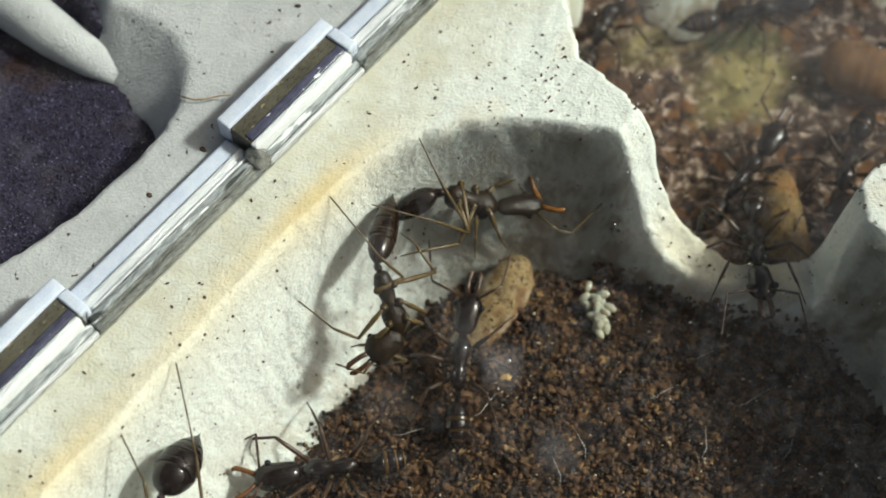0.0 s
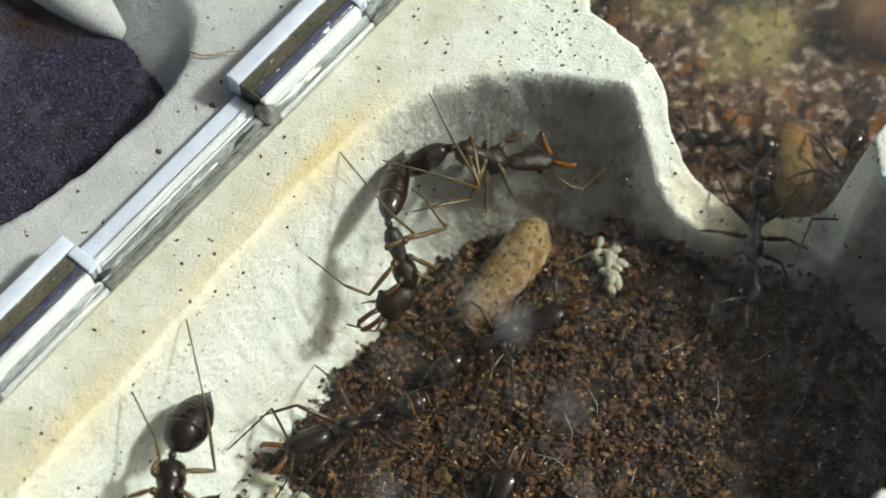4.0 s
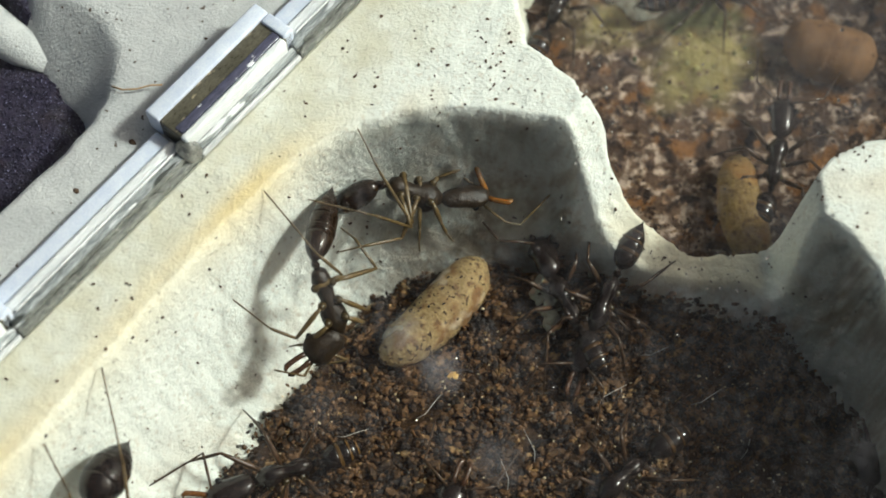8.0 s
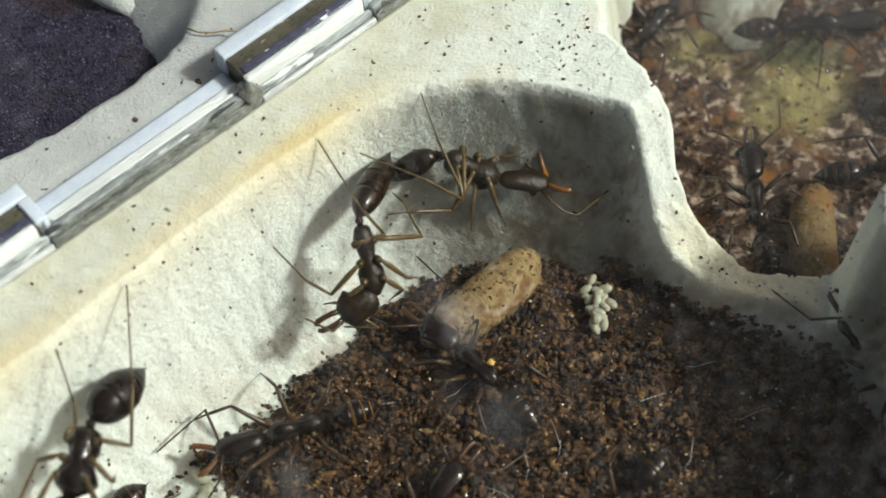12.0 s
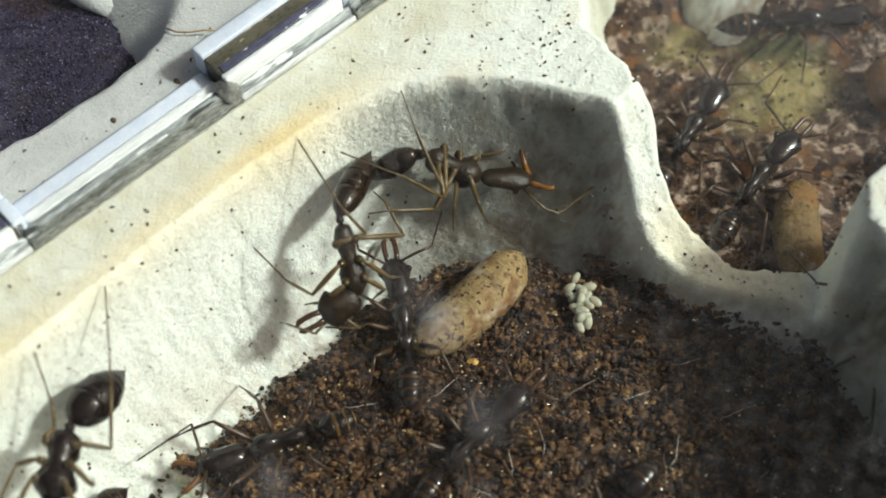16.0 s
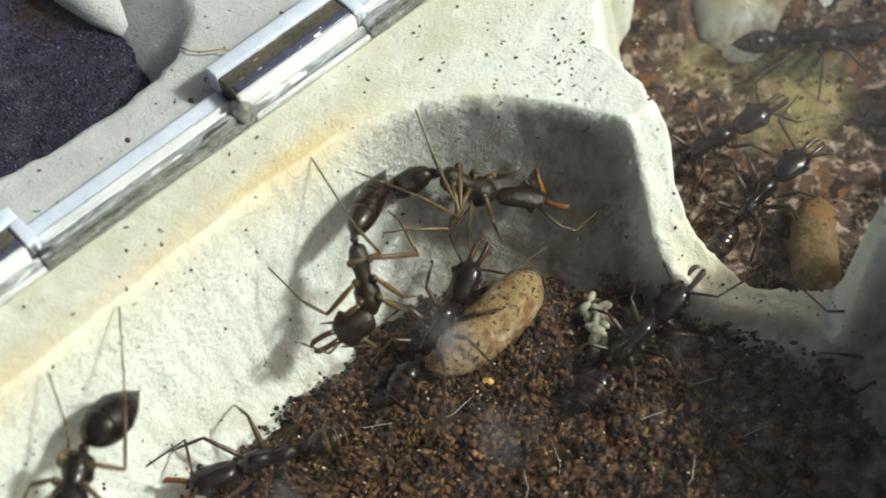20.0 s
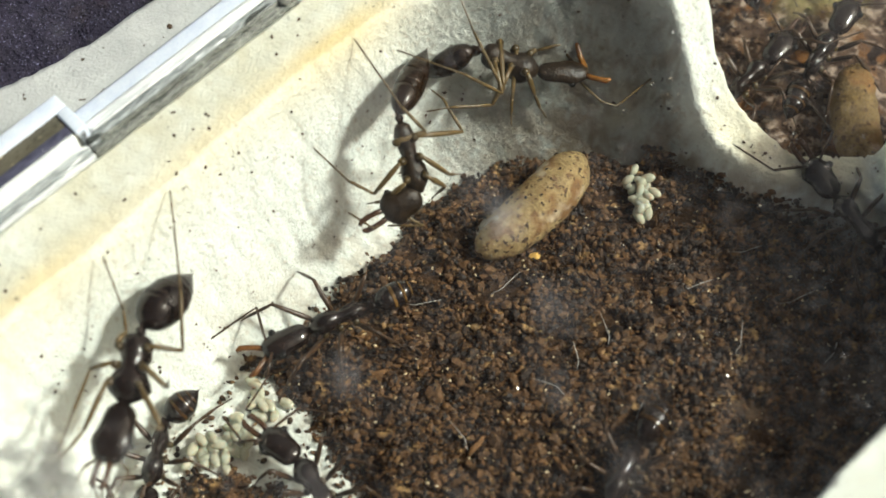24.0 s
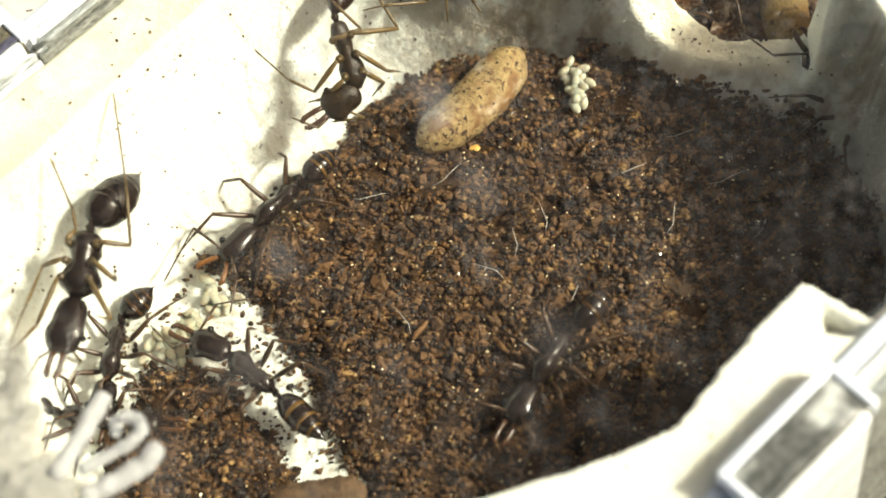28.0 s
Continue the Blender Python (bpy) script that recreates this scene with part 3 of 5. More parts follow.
def along(u, v, z, rz=0):
    return at(u * UX + v * UY, u * UY - v * UX, z, 0, 0, 46.6 + rz)


# ---- the setting ----
bm = bmesh.new()
bmesh.ops.create_grid(bm, x_segments=8, y_segments=8, size=900)
tagged(part("ground", bm, M_TABLE), "dark matt table top under the ant nest", "table top", kind="structure")
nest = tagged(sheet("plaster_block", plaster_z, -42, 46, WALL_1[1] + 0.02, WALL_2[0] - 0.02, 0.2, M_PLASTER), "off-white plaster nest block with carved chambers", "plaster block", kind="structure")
tagged(sheet("plaster_block_second", left_z, -42, 46, -48, WALL_1[0] - 0.02, 0.33, M_PLASTER_LEFT), "pale grey plaster block of the neighbouring module", "plaster block", kind="structure")


def acrylic_wall(v0, v1, tabs, name, out=0.75, wide=2.1, inner=M_DARKGAP):
    """An upright acrylic sheet between the blocks; raised finger joints along its upper edge."""
    root = thing(name, "clear acrylic wall with frosted finger-joint tabs", "acrylic wall", along(0, 0, 0), kind="structure")
    part("sheet", box(-42, 46, -v1 + 0.9, -v0, 0, 17.9, 0.12), M_SAWN, root, "sawn grey-white acrylic sheet")
    for a, b in zip((-42, *[t[1] for t in tabs]), (*[t[0] for t in tabs], 46)):
        part("edge_strip", box(a + 0.1, b - 0.1, -v0 - 1.0, -v0 + 0.1, 17.9, 18.35, 0.15), M_FROST, root, "bluish frosted cut edge")
        # thin white and dark lines added for contrast along the groove
        part("groove_line", box(a + 0.3, b - 0.3, -v1 + 1.06, -v1 + 1.16, 17.9, 18.82, 0.04), M_WHITESAWN, root, "thin white line along the groove")
        part("groove_line", box(a + 0.3, b - 0.3, -v1 + 0.40, -v1 + 0.50, 17.9, 18.72, 0.04), M_GREYEDGE, root, "thin dark line along the groove")
        part("sawn_strip", box(a + 0.1, b - 0.1, -v0 - 1.85, -v0 - 1.03, 17.9, 18.6, 0.2), M_WHITESAWN, root, "white sawn band")
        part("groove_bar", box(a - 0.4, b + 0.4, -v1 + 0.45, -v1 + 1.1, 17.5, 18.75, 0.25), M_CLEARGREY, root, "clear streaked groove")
        part("lid_ridge", box(a - 0.4, b + 0.4, -v1, -v1 + 0.42, 0, 18.4, 0.1), M_GREYEDGE, root, "dull grey glued ridge")
    for a, b in tabs:
        tab = part("tab", box(a + 0.1, b - 0.1, -v0 - wide, -v0 + out - 0.1, 17.95, 19.5, 0.1), inner, root, "grimy clear tab" if out > 0.5 else "smoky grey tab with lit blotches in its colour")
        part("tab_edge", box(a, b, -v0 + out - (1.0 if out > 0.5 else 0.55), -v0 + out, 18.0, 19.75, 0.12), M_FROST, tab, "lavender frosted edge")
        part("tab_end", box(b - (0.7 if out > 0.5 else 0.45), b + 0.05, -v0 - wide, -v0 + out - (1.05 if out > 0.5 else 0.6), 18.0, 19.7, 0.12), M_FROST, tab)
        # strip added to carry the tab's painted sheen
        part("tab_sheen", box(a + 0.3, b - 0.75, -v0 - wide + 0.25, -v0 - wide + 0.85, 18.0, 19.6, 0.1), M_BLUE_SHEEN if out > 0.5 else inner, tab, "dark tab strip, sheen and pale flecks in its colour")
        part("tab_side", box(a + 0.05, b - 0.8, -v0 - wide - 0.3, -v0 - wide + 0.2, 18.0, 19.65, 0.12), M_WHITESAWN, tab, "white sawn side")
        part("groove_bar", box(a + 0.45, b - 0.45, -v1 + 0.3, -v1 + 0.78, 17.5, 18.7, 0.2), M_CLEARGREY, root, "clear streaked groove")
        part("lid_ridge", box(a + 0.45, b - 0.45, -v1, -v1 + 0.27, 0, 18.3, 0.1), M_SAWN, root)
        if out < 0.5:
            part("tab_end", box(a - 0.05, a + 0.4, -v0 - wide + 0.25, -v0 + out - 0.6, 18.0, 19.7, 0.12), M_FROST, tab)
    return root


acrylic_wall(*WALL_1, [(-25.5, -16.4), (-3.2, 5.9), (19, 28)], "acrylic_wall")
acrylic_wall(*WALL_2, [(-9.9, -2.3), (12, 20)], "acrylic_wall", 0.1, 2.9, M_GREYGLASS)


def lid(v0, v1):
    ob = part("lid", box(-42, 46, -v1, -v0, 18.14, 20.1, 0.1), M_LID, None, "", along(0, 0, 0), smooth=False)
    ob.visible_shadow = False
    return tagged(ob, "clear acrylic nest lid with a thin hazy film", "lid", kind="structure")


MAIN_LID = lid(WALL_1[1] + 0.1, WALL_2[0] - 0.1)
lid(-48, WALL_1[0] - 1.0)


M_DROP = mat("clear_water", (0.8, 0.8, 0.8), (0.9, 0.9, 0.9), 0.1, 1.0, 4.0, trans=1.0, ior=1.33)


def droplets(host):
    """Fine beads of water under the lid, thickest over the damp chambers."""
    rng = np.random.RandomState(141)
    bm = bmesh.new()
    for k in range(170):
        x, y = (rng.uniform(6, 24), rng.uniform(5, 27)) if k < 95 else (rng.uniform(3, 23), rng.uniform(-16, 3))
        r = 0.05 + 0.09 * rng.uniform(0, 1) ** 2
        made = bmesh.ops.create_icosphere(bm, subdivisions=1, radius=r)["verts"]
        bmesh.ops.scale(bm, vec=(1, 1, 0.6), verts=made)
        bmesh.ops.translate(bm, vec=(x * UX + y * UY, -(x * UY - y * UX), 18.14 - 0.4 * r), verts=made)
    part("droplets", bm, M_DROP, host, "fine clear water beads")["kind"] = "stuff"


droplets(MAIN_LID)

# ---- soil and debris ----
def soil_in(x, y):
    return np.maximum(inside(SOIL, x, y), inside(HEAP, x, y) - 0.3)


def soil_z(x, y):
    """The loose soil's upper side in the main chamber."""
    level = FLOOR - 0.25 + 1.15 * smooth(-0.4, 2.2, soil_in(x, y)) + 0.16 * ripple(x, y, 0.9, 8) + 0.1 * ripple(x, y, 2.4, 9)
    return np.where((x > 6) & (y > -7), np.maximum(level, np.minimum(plaster_z(x, y) + 0.05, 7.6)), level)


def debris_z(x, y):
    bank = 4.5 * smooth(22.5, 27, y) * np.maximum(smooth(14.5, 17, x), smooth(11.5, 10, x))
    return bank + 5.9 + 0.35 * ripple(x, y, 0.7, 12) + 0.2 * ripple(x, y, 1.9, 13)


def fine_z(x, y):
    # raises the dark sheet in a wedge beside the plaster spur
    wedge = 2.4 * np.exp(-(((x + 24.4) * 0.85 + (y - 21.4) * 0.52) / 0.75) ** 2 - (((y - 21.4) * 0.85 - (x + 24.4) * 0.52) / 2.4) ** 2)
    return 14.6 + wedge + 0.2 * ripple(x, y, 0.5, 14)


def ground_sheet(name, zfun, poly, step, material, grow=0.6):
    pts = np.array(poly)
    xs, ys = np.arange(pts[:, 0].min() - 1, pts[:, 0].max() + 1, step), np.arange(pts[:, 1].min() - 1, pts[:, 1].max() + 1, step)
    x, y = np.meshgrid(xs, ys, indexing="ij")
    keep = inside(poly, x, y) > -grow
    z = zfun(x, y)
    i = np.arange(x.size).reshape(x.shape)
    quad = np.stack([i[:-1, :-1], i[1:, :-1], i[1:, 1:], i[:-1, 1:]], -1).reshape(-1, 4)
    quad = quad[keep.reshape(-1)[quad].all(1)]
    used, back = np.unique(quad, return_inverse=True)
    verts = np.stack([x, y, z], -1).reshape(-1, 3)[used]
    return piece(name, verts.tolist(), back.reshape(-1, 4).tolist(), material)


def crumb_shape(rng, squash=0.8):
    """A lumpy crumb of radius one: verts and triangles."""
    bm = bmesh.new()
    bmesh.ops.create_icosphere(bm, subdivisions=1, radius=1)
    v = np.array([tuple(p.co) for p in bm.verts])
    f = np.array([[p.index for p in q.verts] for q in bm.faces])
    bm.free()
    v = v * rng.uniform(0.55, 1.3, (len(v), 1)) * np.array([rng.uniform(0.9, 1.5), rng.uniform(0.55, 1), squash * rng.uniform(0.6, 1)])
    return v, f


def grains(name, places, sizes, material, parent, seed, kinds=8):
    """Many crumbs in one mesh."""
    rng = np.random.RandomState(seed)
    shapes = [crumb_shape(rng) for _ in range(kinds)]
    vs, fs, n = [], [], 0
    for (x, y, z), r in zip(places, sizes):
        v, f = shapes[rng.randint(kinds)]
        a, b = rng.uniform(0, 6.28), rng.uniform(-0.8, 0.8)
        ca, sa, cb, sb = math.cos(a), math.sin(a), math.cos(b), math.sin(b)
        q = v * r
        q = np.stack([q[:, 0] * ca - q[:, 1] * sa, q[:, 0] * sa + q[:, 1] * ca, q[:, 2]], -1)
        q = np.stack([q[:, 0], q[:, 1] * cb - q[:, 2] * sb, q[:, 1] * sb + q[:, 2] * cb], -1)
        vs.append(q + (x, y, z))
        fs.append(f + n)
        n += len(v)
    ob = piece(name, np.concatenate(vs).tolist(), np.concatenate(fs).tolist(), material, parent, smooth=False)
    return ob


def scatter(count, x0, x1, y0, y1, want, seed):
    """Random points where want(x, y) is high."""
    rng = np.random.RandomState(seed)
    x, y = rng.uniform(x0, x1, count), rng.uniform(y0, y1, count)
    keep = want(x, y) > rng.uniform(0, 1, count)
    return x[keep], y[keep], rng


soil = tagged(ground_sheet("soil_bed", soil_z, SOIL, 0.35, M_SOIL, -0.35), "damp brown crumbly soil on the chamber floor", "soil", kind="stuff")
heap = tagged(ground_sheet("soil_heap", soil_z, HEAP, 0.35, M_SOIL, -0.5), "loose heap of rusty brown soil by the wall", "soil", kind="stuff")


def on_soil(x, y):
    return smooth(-0.6, 0.6, soil_in(x, y) + 0.5 * ripple(x, y, 1.7, 21) + 0.7 * lumps(x, y, 1.1, 22) * (x < -3) * (y < -7))


gx, gy, rng = scatter(122000, -22, 25, -29, 8, on_soil, 5)
gr = 0.04 + 0.22 * rng.uniform(0, 1, len(gx)) ** 2.3
gr = gr * np.where(rng.uniform(0, 1, len(gx)) > 0.97, 1.5, 1)
gz = soil_z(gx, gy) + rng.uniform(-0.1, 0.32, len(gx)) + 0.34 * lumps(gx, gy, 0.7, 17) + 0.24 * lumps(gx, gy, 1.5, 18)
grains("loose_crumbs", zip(gx, gy, gz), gr, M_GRAIN, soil, 6)["kind"] = "stuff"
# pale glossy grains added to stand for the soil's sparkles
qx, qy, rng = scatter(1500, -20, 20, -27, 7, on_soil, 7)
grains("glinting_grains", zip(qx, qy, soil_z(qx, qy) + rng.uniform(0.1, 0.5, len(qx))), rng.uniform(0.04, 0.11, len(qx)), M_SPARKLE, soil, 8)["kind"] = "stuff"
# the crumbs of the sunlit middle, one by one
hx, hy, rng = scatter(420, -6, 8, -16, 3, on_soil, 15)
shapes = [crumb_shape(rng) for _ in range(6)]
meshes = [mesh_of("soil_crumb", v.tolist(), f.tolist(), M_GRAIN, False) for v, f in shapes]
for x, y in list(zip(hx, hy))[:290]:
    ob = new("soil_crumb", meshes[rng.randint(6)])
    ob.parent = soil
    k = rng.uniform(0.24, 0.40)
    ob.matrix_basis = at(x, y, float(soil_z(np.array(x), np.array(y))) + 0.2, rng.uniform(0, 90), rng.uniform(0, 90), rng.uniform(0, 360)) @ Matrix.Diagonal((k, k, k, 1))

# strewn crumbs over the bare floor
cx, cy, rng = scatter(2600, -21, -2, -24, -7, lambda x, y: 0.3 * (soil_in(x, y) < 0.3) * (inside(MAIN, x, y) > 4.6), 25)
grains("strewn_crumbs", zip(cx, cy, plaster_z(cx, cy) + 0.08), rng.uniform(0.08, 0.24, len(cx)), M_GRAIN, soil, 26)["kind"] = "stuff"

debris = tagged(ground_sheet("debris_bed", debris_z, SIDE, 0.3, M_DEBRIS, 0.3), "mottled brown and pink nest debris in the side chamber", "debris", kind="stuff")
dx, dy, rng = scatter(12000, 5, 40, 4, 29, lambda x, y: smooth(0.3, 1.5, inside(SIDE, x, y)) * (0.5 + 0.5 * ripple(x, y, 0.8, 31)) * (0.25 + 0.75 * smooth(0.8, 1.3, np.hypot((x - 17.2) / 4.6, (y - 19.6) / 4.2))), 35)
grains("debris_crumbs", zip(dx, dy, debris_z(dx, dy) + rng.uniform(-0.1, 0.3, len(dx))), 0.05 + 0.13 * rng.uniform(0, 1, len(dx)) ** 2, M_DEBRIS_BIT, debris, 36)["kind"] = "stuff"
vv = np.zeros(len(debris.data.vertices) * 3)
debris.data.vertices.foreach_get("co", vv)
ax_, ay_ = vv[0::3] / MM, vv[1::3] / MM
warp_ = 0.8 * lumps(ax_, ay_, 0.5, 111) + 0.5 * lumps(ax_, ay_, 1.4, 112)
gold = smooth(1.15, 0.2, np.hypot((ax_ - 17.2) / 4.6, (ay_ - 19.6) / 4.2) + 0.35 * warp_) * 0.85 + 0.7 * smooth(1.1, 0.3, np.hypot((ax_ - 11.5) / 3.6, (ay_ - 22.6) / 2.4) + 0.3 * warp_)
moss = smooth(1.1, 0.4, np.hypot((ax_ - 17.0) / 3.6, (ay_ - 22.6) / 1.3) + 0.4 * warp_) * 0.9
debris.data.attributes.new("stain", "FLOAT", "POINT").data.foreach_set("value", np.clip(gold, 0, 0.9).astype(np.float32))
debris.data.attributes.new("moss", "FLOAT", "POINT").data.foreach_set("value", np.clip(moss, 0, 0.9).astype(np.float32))
mx, my, rng = scatter(60, 13, 21, 16, 25, lambda x, y: 0.8 * smooth(1, -1, np.hypot((x - 17) / 3.6, (y - 20.6) / 3.0) - 1 + 0.3 * ripple(x, y, 1.2, 33)), 37)
grains("algae_crumbs", zip(mx, my, debris_z(mx, my) + rng.uniform(0, 0.5, len(mx))), rng.uniform(0.08, 0.26, len(mx)), M_ALGAE, debris, 38)["kind"] = "stuff"

fine = tagged(ground_sheet("fine_soil_bed", fine_z, LEFT, 0.35, M_SOIL_FINE, 0.4), "fine purple-black soil in the neighbouring chamber", "soil", kind="stuff")
fx, fy, rng = scatter(9000, -38, -17, 3, 30, lambda x, y: 0.9 * (inside(LEFT, x, y) > 0.6), 45)
grains("fine_crumbs", zip(fx, fy, fine_z(fx, fy) + 0.03), rng.uniform(0.06, 0.16, len(fx)), M_SOIL_FINE, fine, 46, 4)["kind"] = "stuff"


# ---- small things in the chambers ----
def cocoon(x0, y0, z0, x1, y1, z1, radius, material, label, seed):
    """A long silk capsule, slightly bent and lumpy."""
    a, b = Vector((x0, y0, z0)), Vector((x1, y1, z1))
    d = b - a
    side = d.cross(Vector((0, 0, 1))).normalized()
    rng = np.random.RandomState(seed)
    rings = []
    for i in range(25):
        s = i / 24
        r = radius * max(0.04, (1 - abs(2 * s - 1) ** 3.2)) ** 0.5 * (1 + 0.03 * rng.uniform(-1, 1)) * (0.92 + 0.14 * s)
        rings.append((a + d * s + side * (0.35 * math.sin(math.pi * s)), r, r * 0.92, d))
    v, f = loft(rings, 22)
    mid = (a + b) / 2
    v = [p - mid + Vector((rng.uniform(-1, 1), rng.uniform(-1, 1), rng.uniform(-1, 1))) * 0.035 for p in v]
    root = thing("cocoon", label, "cocoon", at(*mid), group="ant cocoons")
    piece("silk_case", v, f, material, root)
    end = [p for p in loft([(a - mid + d * s, radius * (0.16 + 0.5 * s * 8), radius * (0.14 + 0.45 * s * 8), d) for s in (-0.004, 0.01, 0.03)], 12)]
    stuck = [v[rng.randint(len(v))] for _ in range(60)] + [v[rng.randint(22 * 4)] for _ in range(40)]
    grains("stuck_crumbs", stuck, rng.uniform(0.03, 0.12, len(stuck)), M_GRAIN, root, seed + 90, 4)
    piece("end_cap", end[0], end[1], M_CAP, root, "dark brown end of the case")
    return root


COCOON = cocoon(-3.3, -1.0, 7.75, 3.0, 4.94, 8.0, 1.60, M_COCOON, "tan papery ant cocoon lying on the soil", 3)
# loose whitish silk round its lower end
s_, a_ = np.meshgrid(np.linspace(0.0, 0.42, 30), np.linspace(-1.0, 1.7, 30), indexing="ij")
run, left = np.array((6.3, 5.94, 0.25)), np.array((-0.686, 0.728, 0.0))
girth = 1.78 * np.maximum(0.04, 1 - np.abs(2 * s_ - 1) ** 3.2) ** 0.5 * (0.92 + 0.14 * s_) + 0.16 * lumps(s_ * 9, a_ * 3, 1.3, 94)
wisp_v = (s_[..., None] - 0.5) * run - 0.35 * np.sin(np.pi * s_)[..., None] * left + girth[..., None] * (np.cos(a_)[..., None] * np.array((0, 0, 1.0)) + np.sin(a_)[..., None] * left)
ix = np.arange(900).reshape(30, 30)
wisp = piece("silk_wisp", wisp_v.reshape(-1, 3).tolist(), np.stack([ix[:-1, :-1], ix[1:, :-1], ix[1:, 1:], ix[:-1, 1:]], -1).reshape(-1, 4).tolist(), M_WISP, COCOON, "loose whitish silk")
veil = 0.8 * np.exp(-((s_ - 0.16) / 0.12) ** 2 - ((a_ - 0.55) / 0.65) ** 2) * (0.75 + 0.6 * lumps(s_ * 14, a_ * 4, 1.0, 95)) * smooth(1.65, 1.2, a_)
wisp.data.attributes.new("thin", "FLOAT", "POINT").data.foreach_set("value", np.clip(veil, 0, 0.85).reshape(-1).astype(np.float32))
cocoon(18.35, 11.9, 7.15, 18.6, 4.5, 7.5, 1.42, M_COCOON_SIDE, "yellow-brown ant cocoon in the side chamber", 4)
cocoon(22.6, 20.4, 7.0, 28.0, 18.0, 7.0, 2.0, M_COCOON_DARK, "orange-brown ant cocoon among the debris", 5)
cocoon(10.2, -10.2, 6.2, 13.6, -9.8, 6.2, 1.0, M_SOILSILK, "dull brown cocoon half sunk in the soil", 6)
cocoon(-10.2, -23.2, 7.0, -5.0, -22.6, 7.0, 1.3, M_SOILSILK, "dull brown cocoon beside the chamber wall", 7)


def egg_mesh():
    v, f = loft([((s * 0.36, 0, 0), 0.215 * math.sqrt(max(1 - s * s, 0.0004)), 0.2 * math.sqrt(max(1 - s * s, 0.0004)), (1, 0, 0)) for s in (-1, -0.985, -0.93, -0.8, -0.55, -0.2, 0.2, 0.55, 0.8, 0.93, 0.985, 1)], 12)
    return mesh_of("egg", v, f, M_EGG)


EGG = egg_mesh()


def eggs(count, x0, y0, x1, y1, spread, zfun, seed, group, size=1.0):
    rng = np.random.RandomState(seed)
    for k in range(count):
        s = rng.uniform(0, 1)
        x, y = x0 + (x1 - x0) * s + rng.normal() * spread, y0 + (y1 - y0) * s + rng.normal() * spread
        z = float(zfun(np.array(x), np.array(y))) + 0.22 + (0.25 if k % 3 == 0 else 0)
        ob = tagged(new("egg", EGG), "glossy cream-white oval ant egg", "ant egg", group)
        big = rng.uniform(0.85, 1.1) * size
        ob.matrix_basis = at(x, y, z, 0, rng.uniform(-25, 25), rng.uniform(0, 360)) @ Matrix.Diagonal((big, big, big, 1))


eggs(30, 5.35, 3.55, 6.35, 1.4, 0.38, lambda x, y: soil_z(x, y) + 0.5, 51, "eggs on the soil", 1.22)
eggs(12, -15.6, -10.0, -14.6, -10.7, 0.5, plaster_z, 52, "eggs by the soil edge", 1.4)
eggs(34, -17.9, -13.6, -14.9, -12.4, 0.55, plaster_z, 53, "eggs by the soil edge", 1.35)

# a bright grain of sand by the cocoon
v, f = crumb_shape(np.random.RandomState(61))
tagged(piece("sand_grain", (v * 0.36).tolist(), f.tolist(), M_AMBER, None, "", at(0.0, -1.3, 7.15), False), "amber-yellow grain of sand on the soil", "sand grain")

# plaster spur in the neighbouring chamber
spur = [((-33, 26.2, 15.2), 1.9, 1.9, (8, -7, 0)), ((-29.5, 22.8, 15.6), 1.7, 1.7, (8, -7, 0)), ((-26.6, 20.2, 15.5), 1.5, 1.4, (8, -7, 0)), ((-24.2, 18.4, 15.1), 1.2, 0.9, (8, -7, 0)), ((-22.8, 17.4, 14.7), 0.6, 0.4, (8, -7, 0))]
tagged(piece("plaster_spur", *loft(spur, 18), M_PLASTER_LEFT), "pale smooth plaster spur rising out of dark soil", "plaster spur")

# dark chips on the plaster
def chip_want(x, y):
    top = np.exp(-(((x - 3.2) / 2.2) ** 2 + ((y - 12.6) / 2.4) ** 2)) * 0.9
    sill = 0.75 * np.exp(-((inside(SIDE, x, y) + 0.4) / 0.8) ** 2) * (x > 9) * (y < 8)
    return (0.10 + top + sill + 0.10 * (inside(MAIN, x, y) > 0)) * (soil_in(x, y) < -0.5) * (inside(SIDE, x, y) < 0.0) * (x * UY - y * UX > WALL_1[1] + 0.6)


sx, sy, rng = scatter(8200, -28, 24, -14, 26, chip_want, 71)
grains("dark_chips", zip(sx, sy, plaster_z(sx, sy) + 0.02), rng.choice([0.05, 0.075, 0.105, 0.15], len(sx), p=[0.3, 0.3, 0.25, 0.15]), M_SPECK, nest, 72, 4)["kind"] = "stuff"
lx, ly, rng = scatter(700, -30, -6, 0, 28, lambda x, y: 0.16 * (inside(LEFT, x, y) < -0.3) * (x * UY - y * UX < WALL_1[0] - 0.6), 73)
grains("brown_chips", zip(lx, ly, left_z(lx, ly) + 0.02), rng.choice([0.05, 0.07, 0.1, 0.2], len(lx), p=[0.45, 0.3, 0.2, 0.05]), M_SPECK, nest, 74, 4)["kind"] = "stuff"

# hair, glue, fibres
hair = [(-18.3, 13.7, 17.72), (-17.6, 13.3, 17.9), (-16.8, 13.25, 17.95), (-16.0, 13.4, 18.0), (-15.3, 13.3, 18.1)]
tagged(piece("hair", *tube(hair, [0.05] * 5), M_HAIR), "fine reddish-brown hair lying on the plaster", "hair")
bm = bmesh.new()
bmesh.ops.create_icosphere(bm, subdivisions=4, radius=1)
for p in bm.verts:
    q = p.co.copy()
    k = 1 + 0.16 * math.sin(3.1 * q.x + 1) * math.cos(2.7 * q.y) + 0.10 * math.sin(5 * q.z + 4 * q.x)
    p.co = Vector((q.x * 1.0, q.y * 0.82, q.z * 0.9)) * k
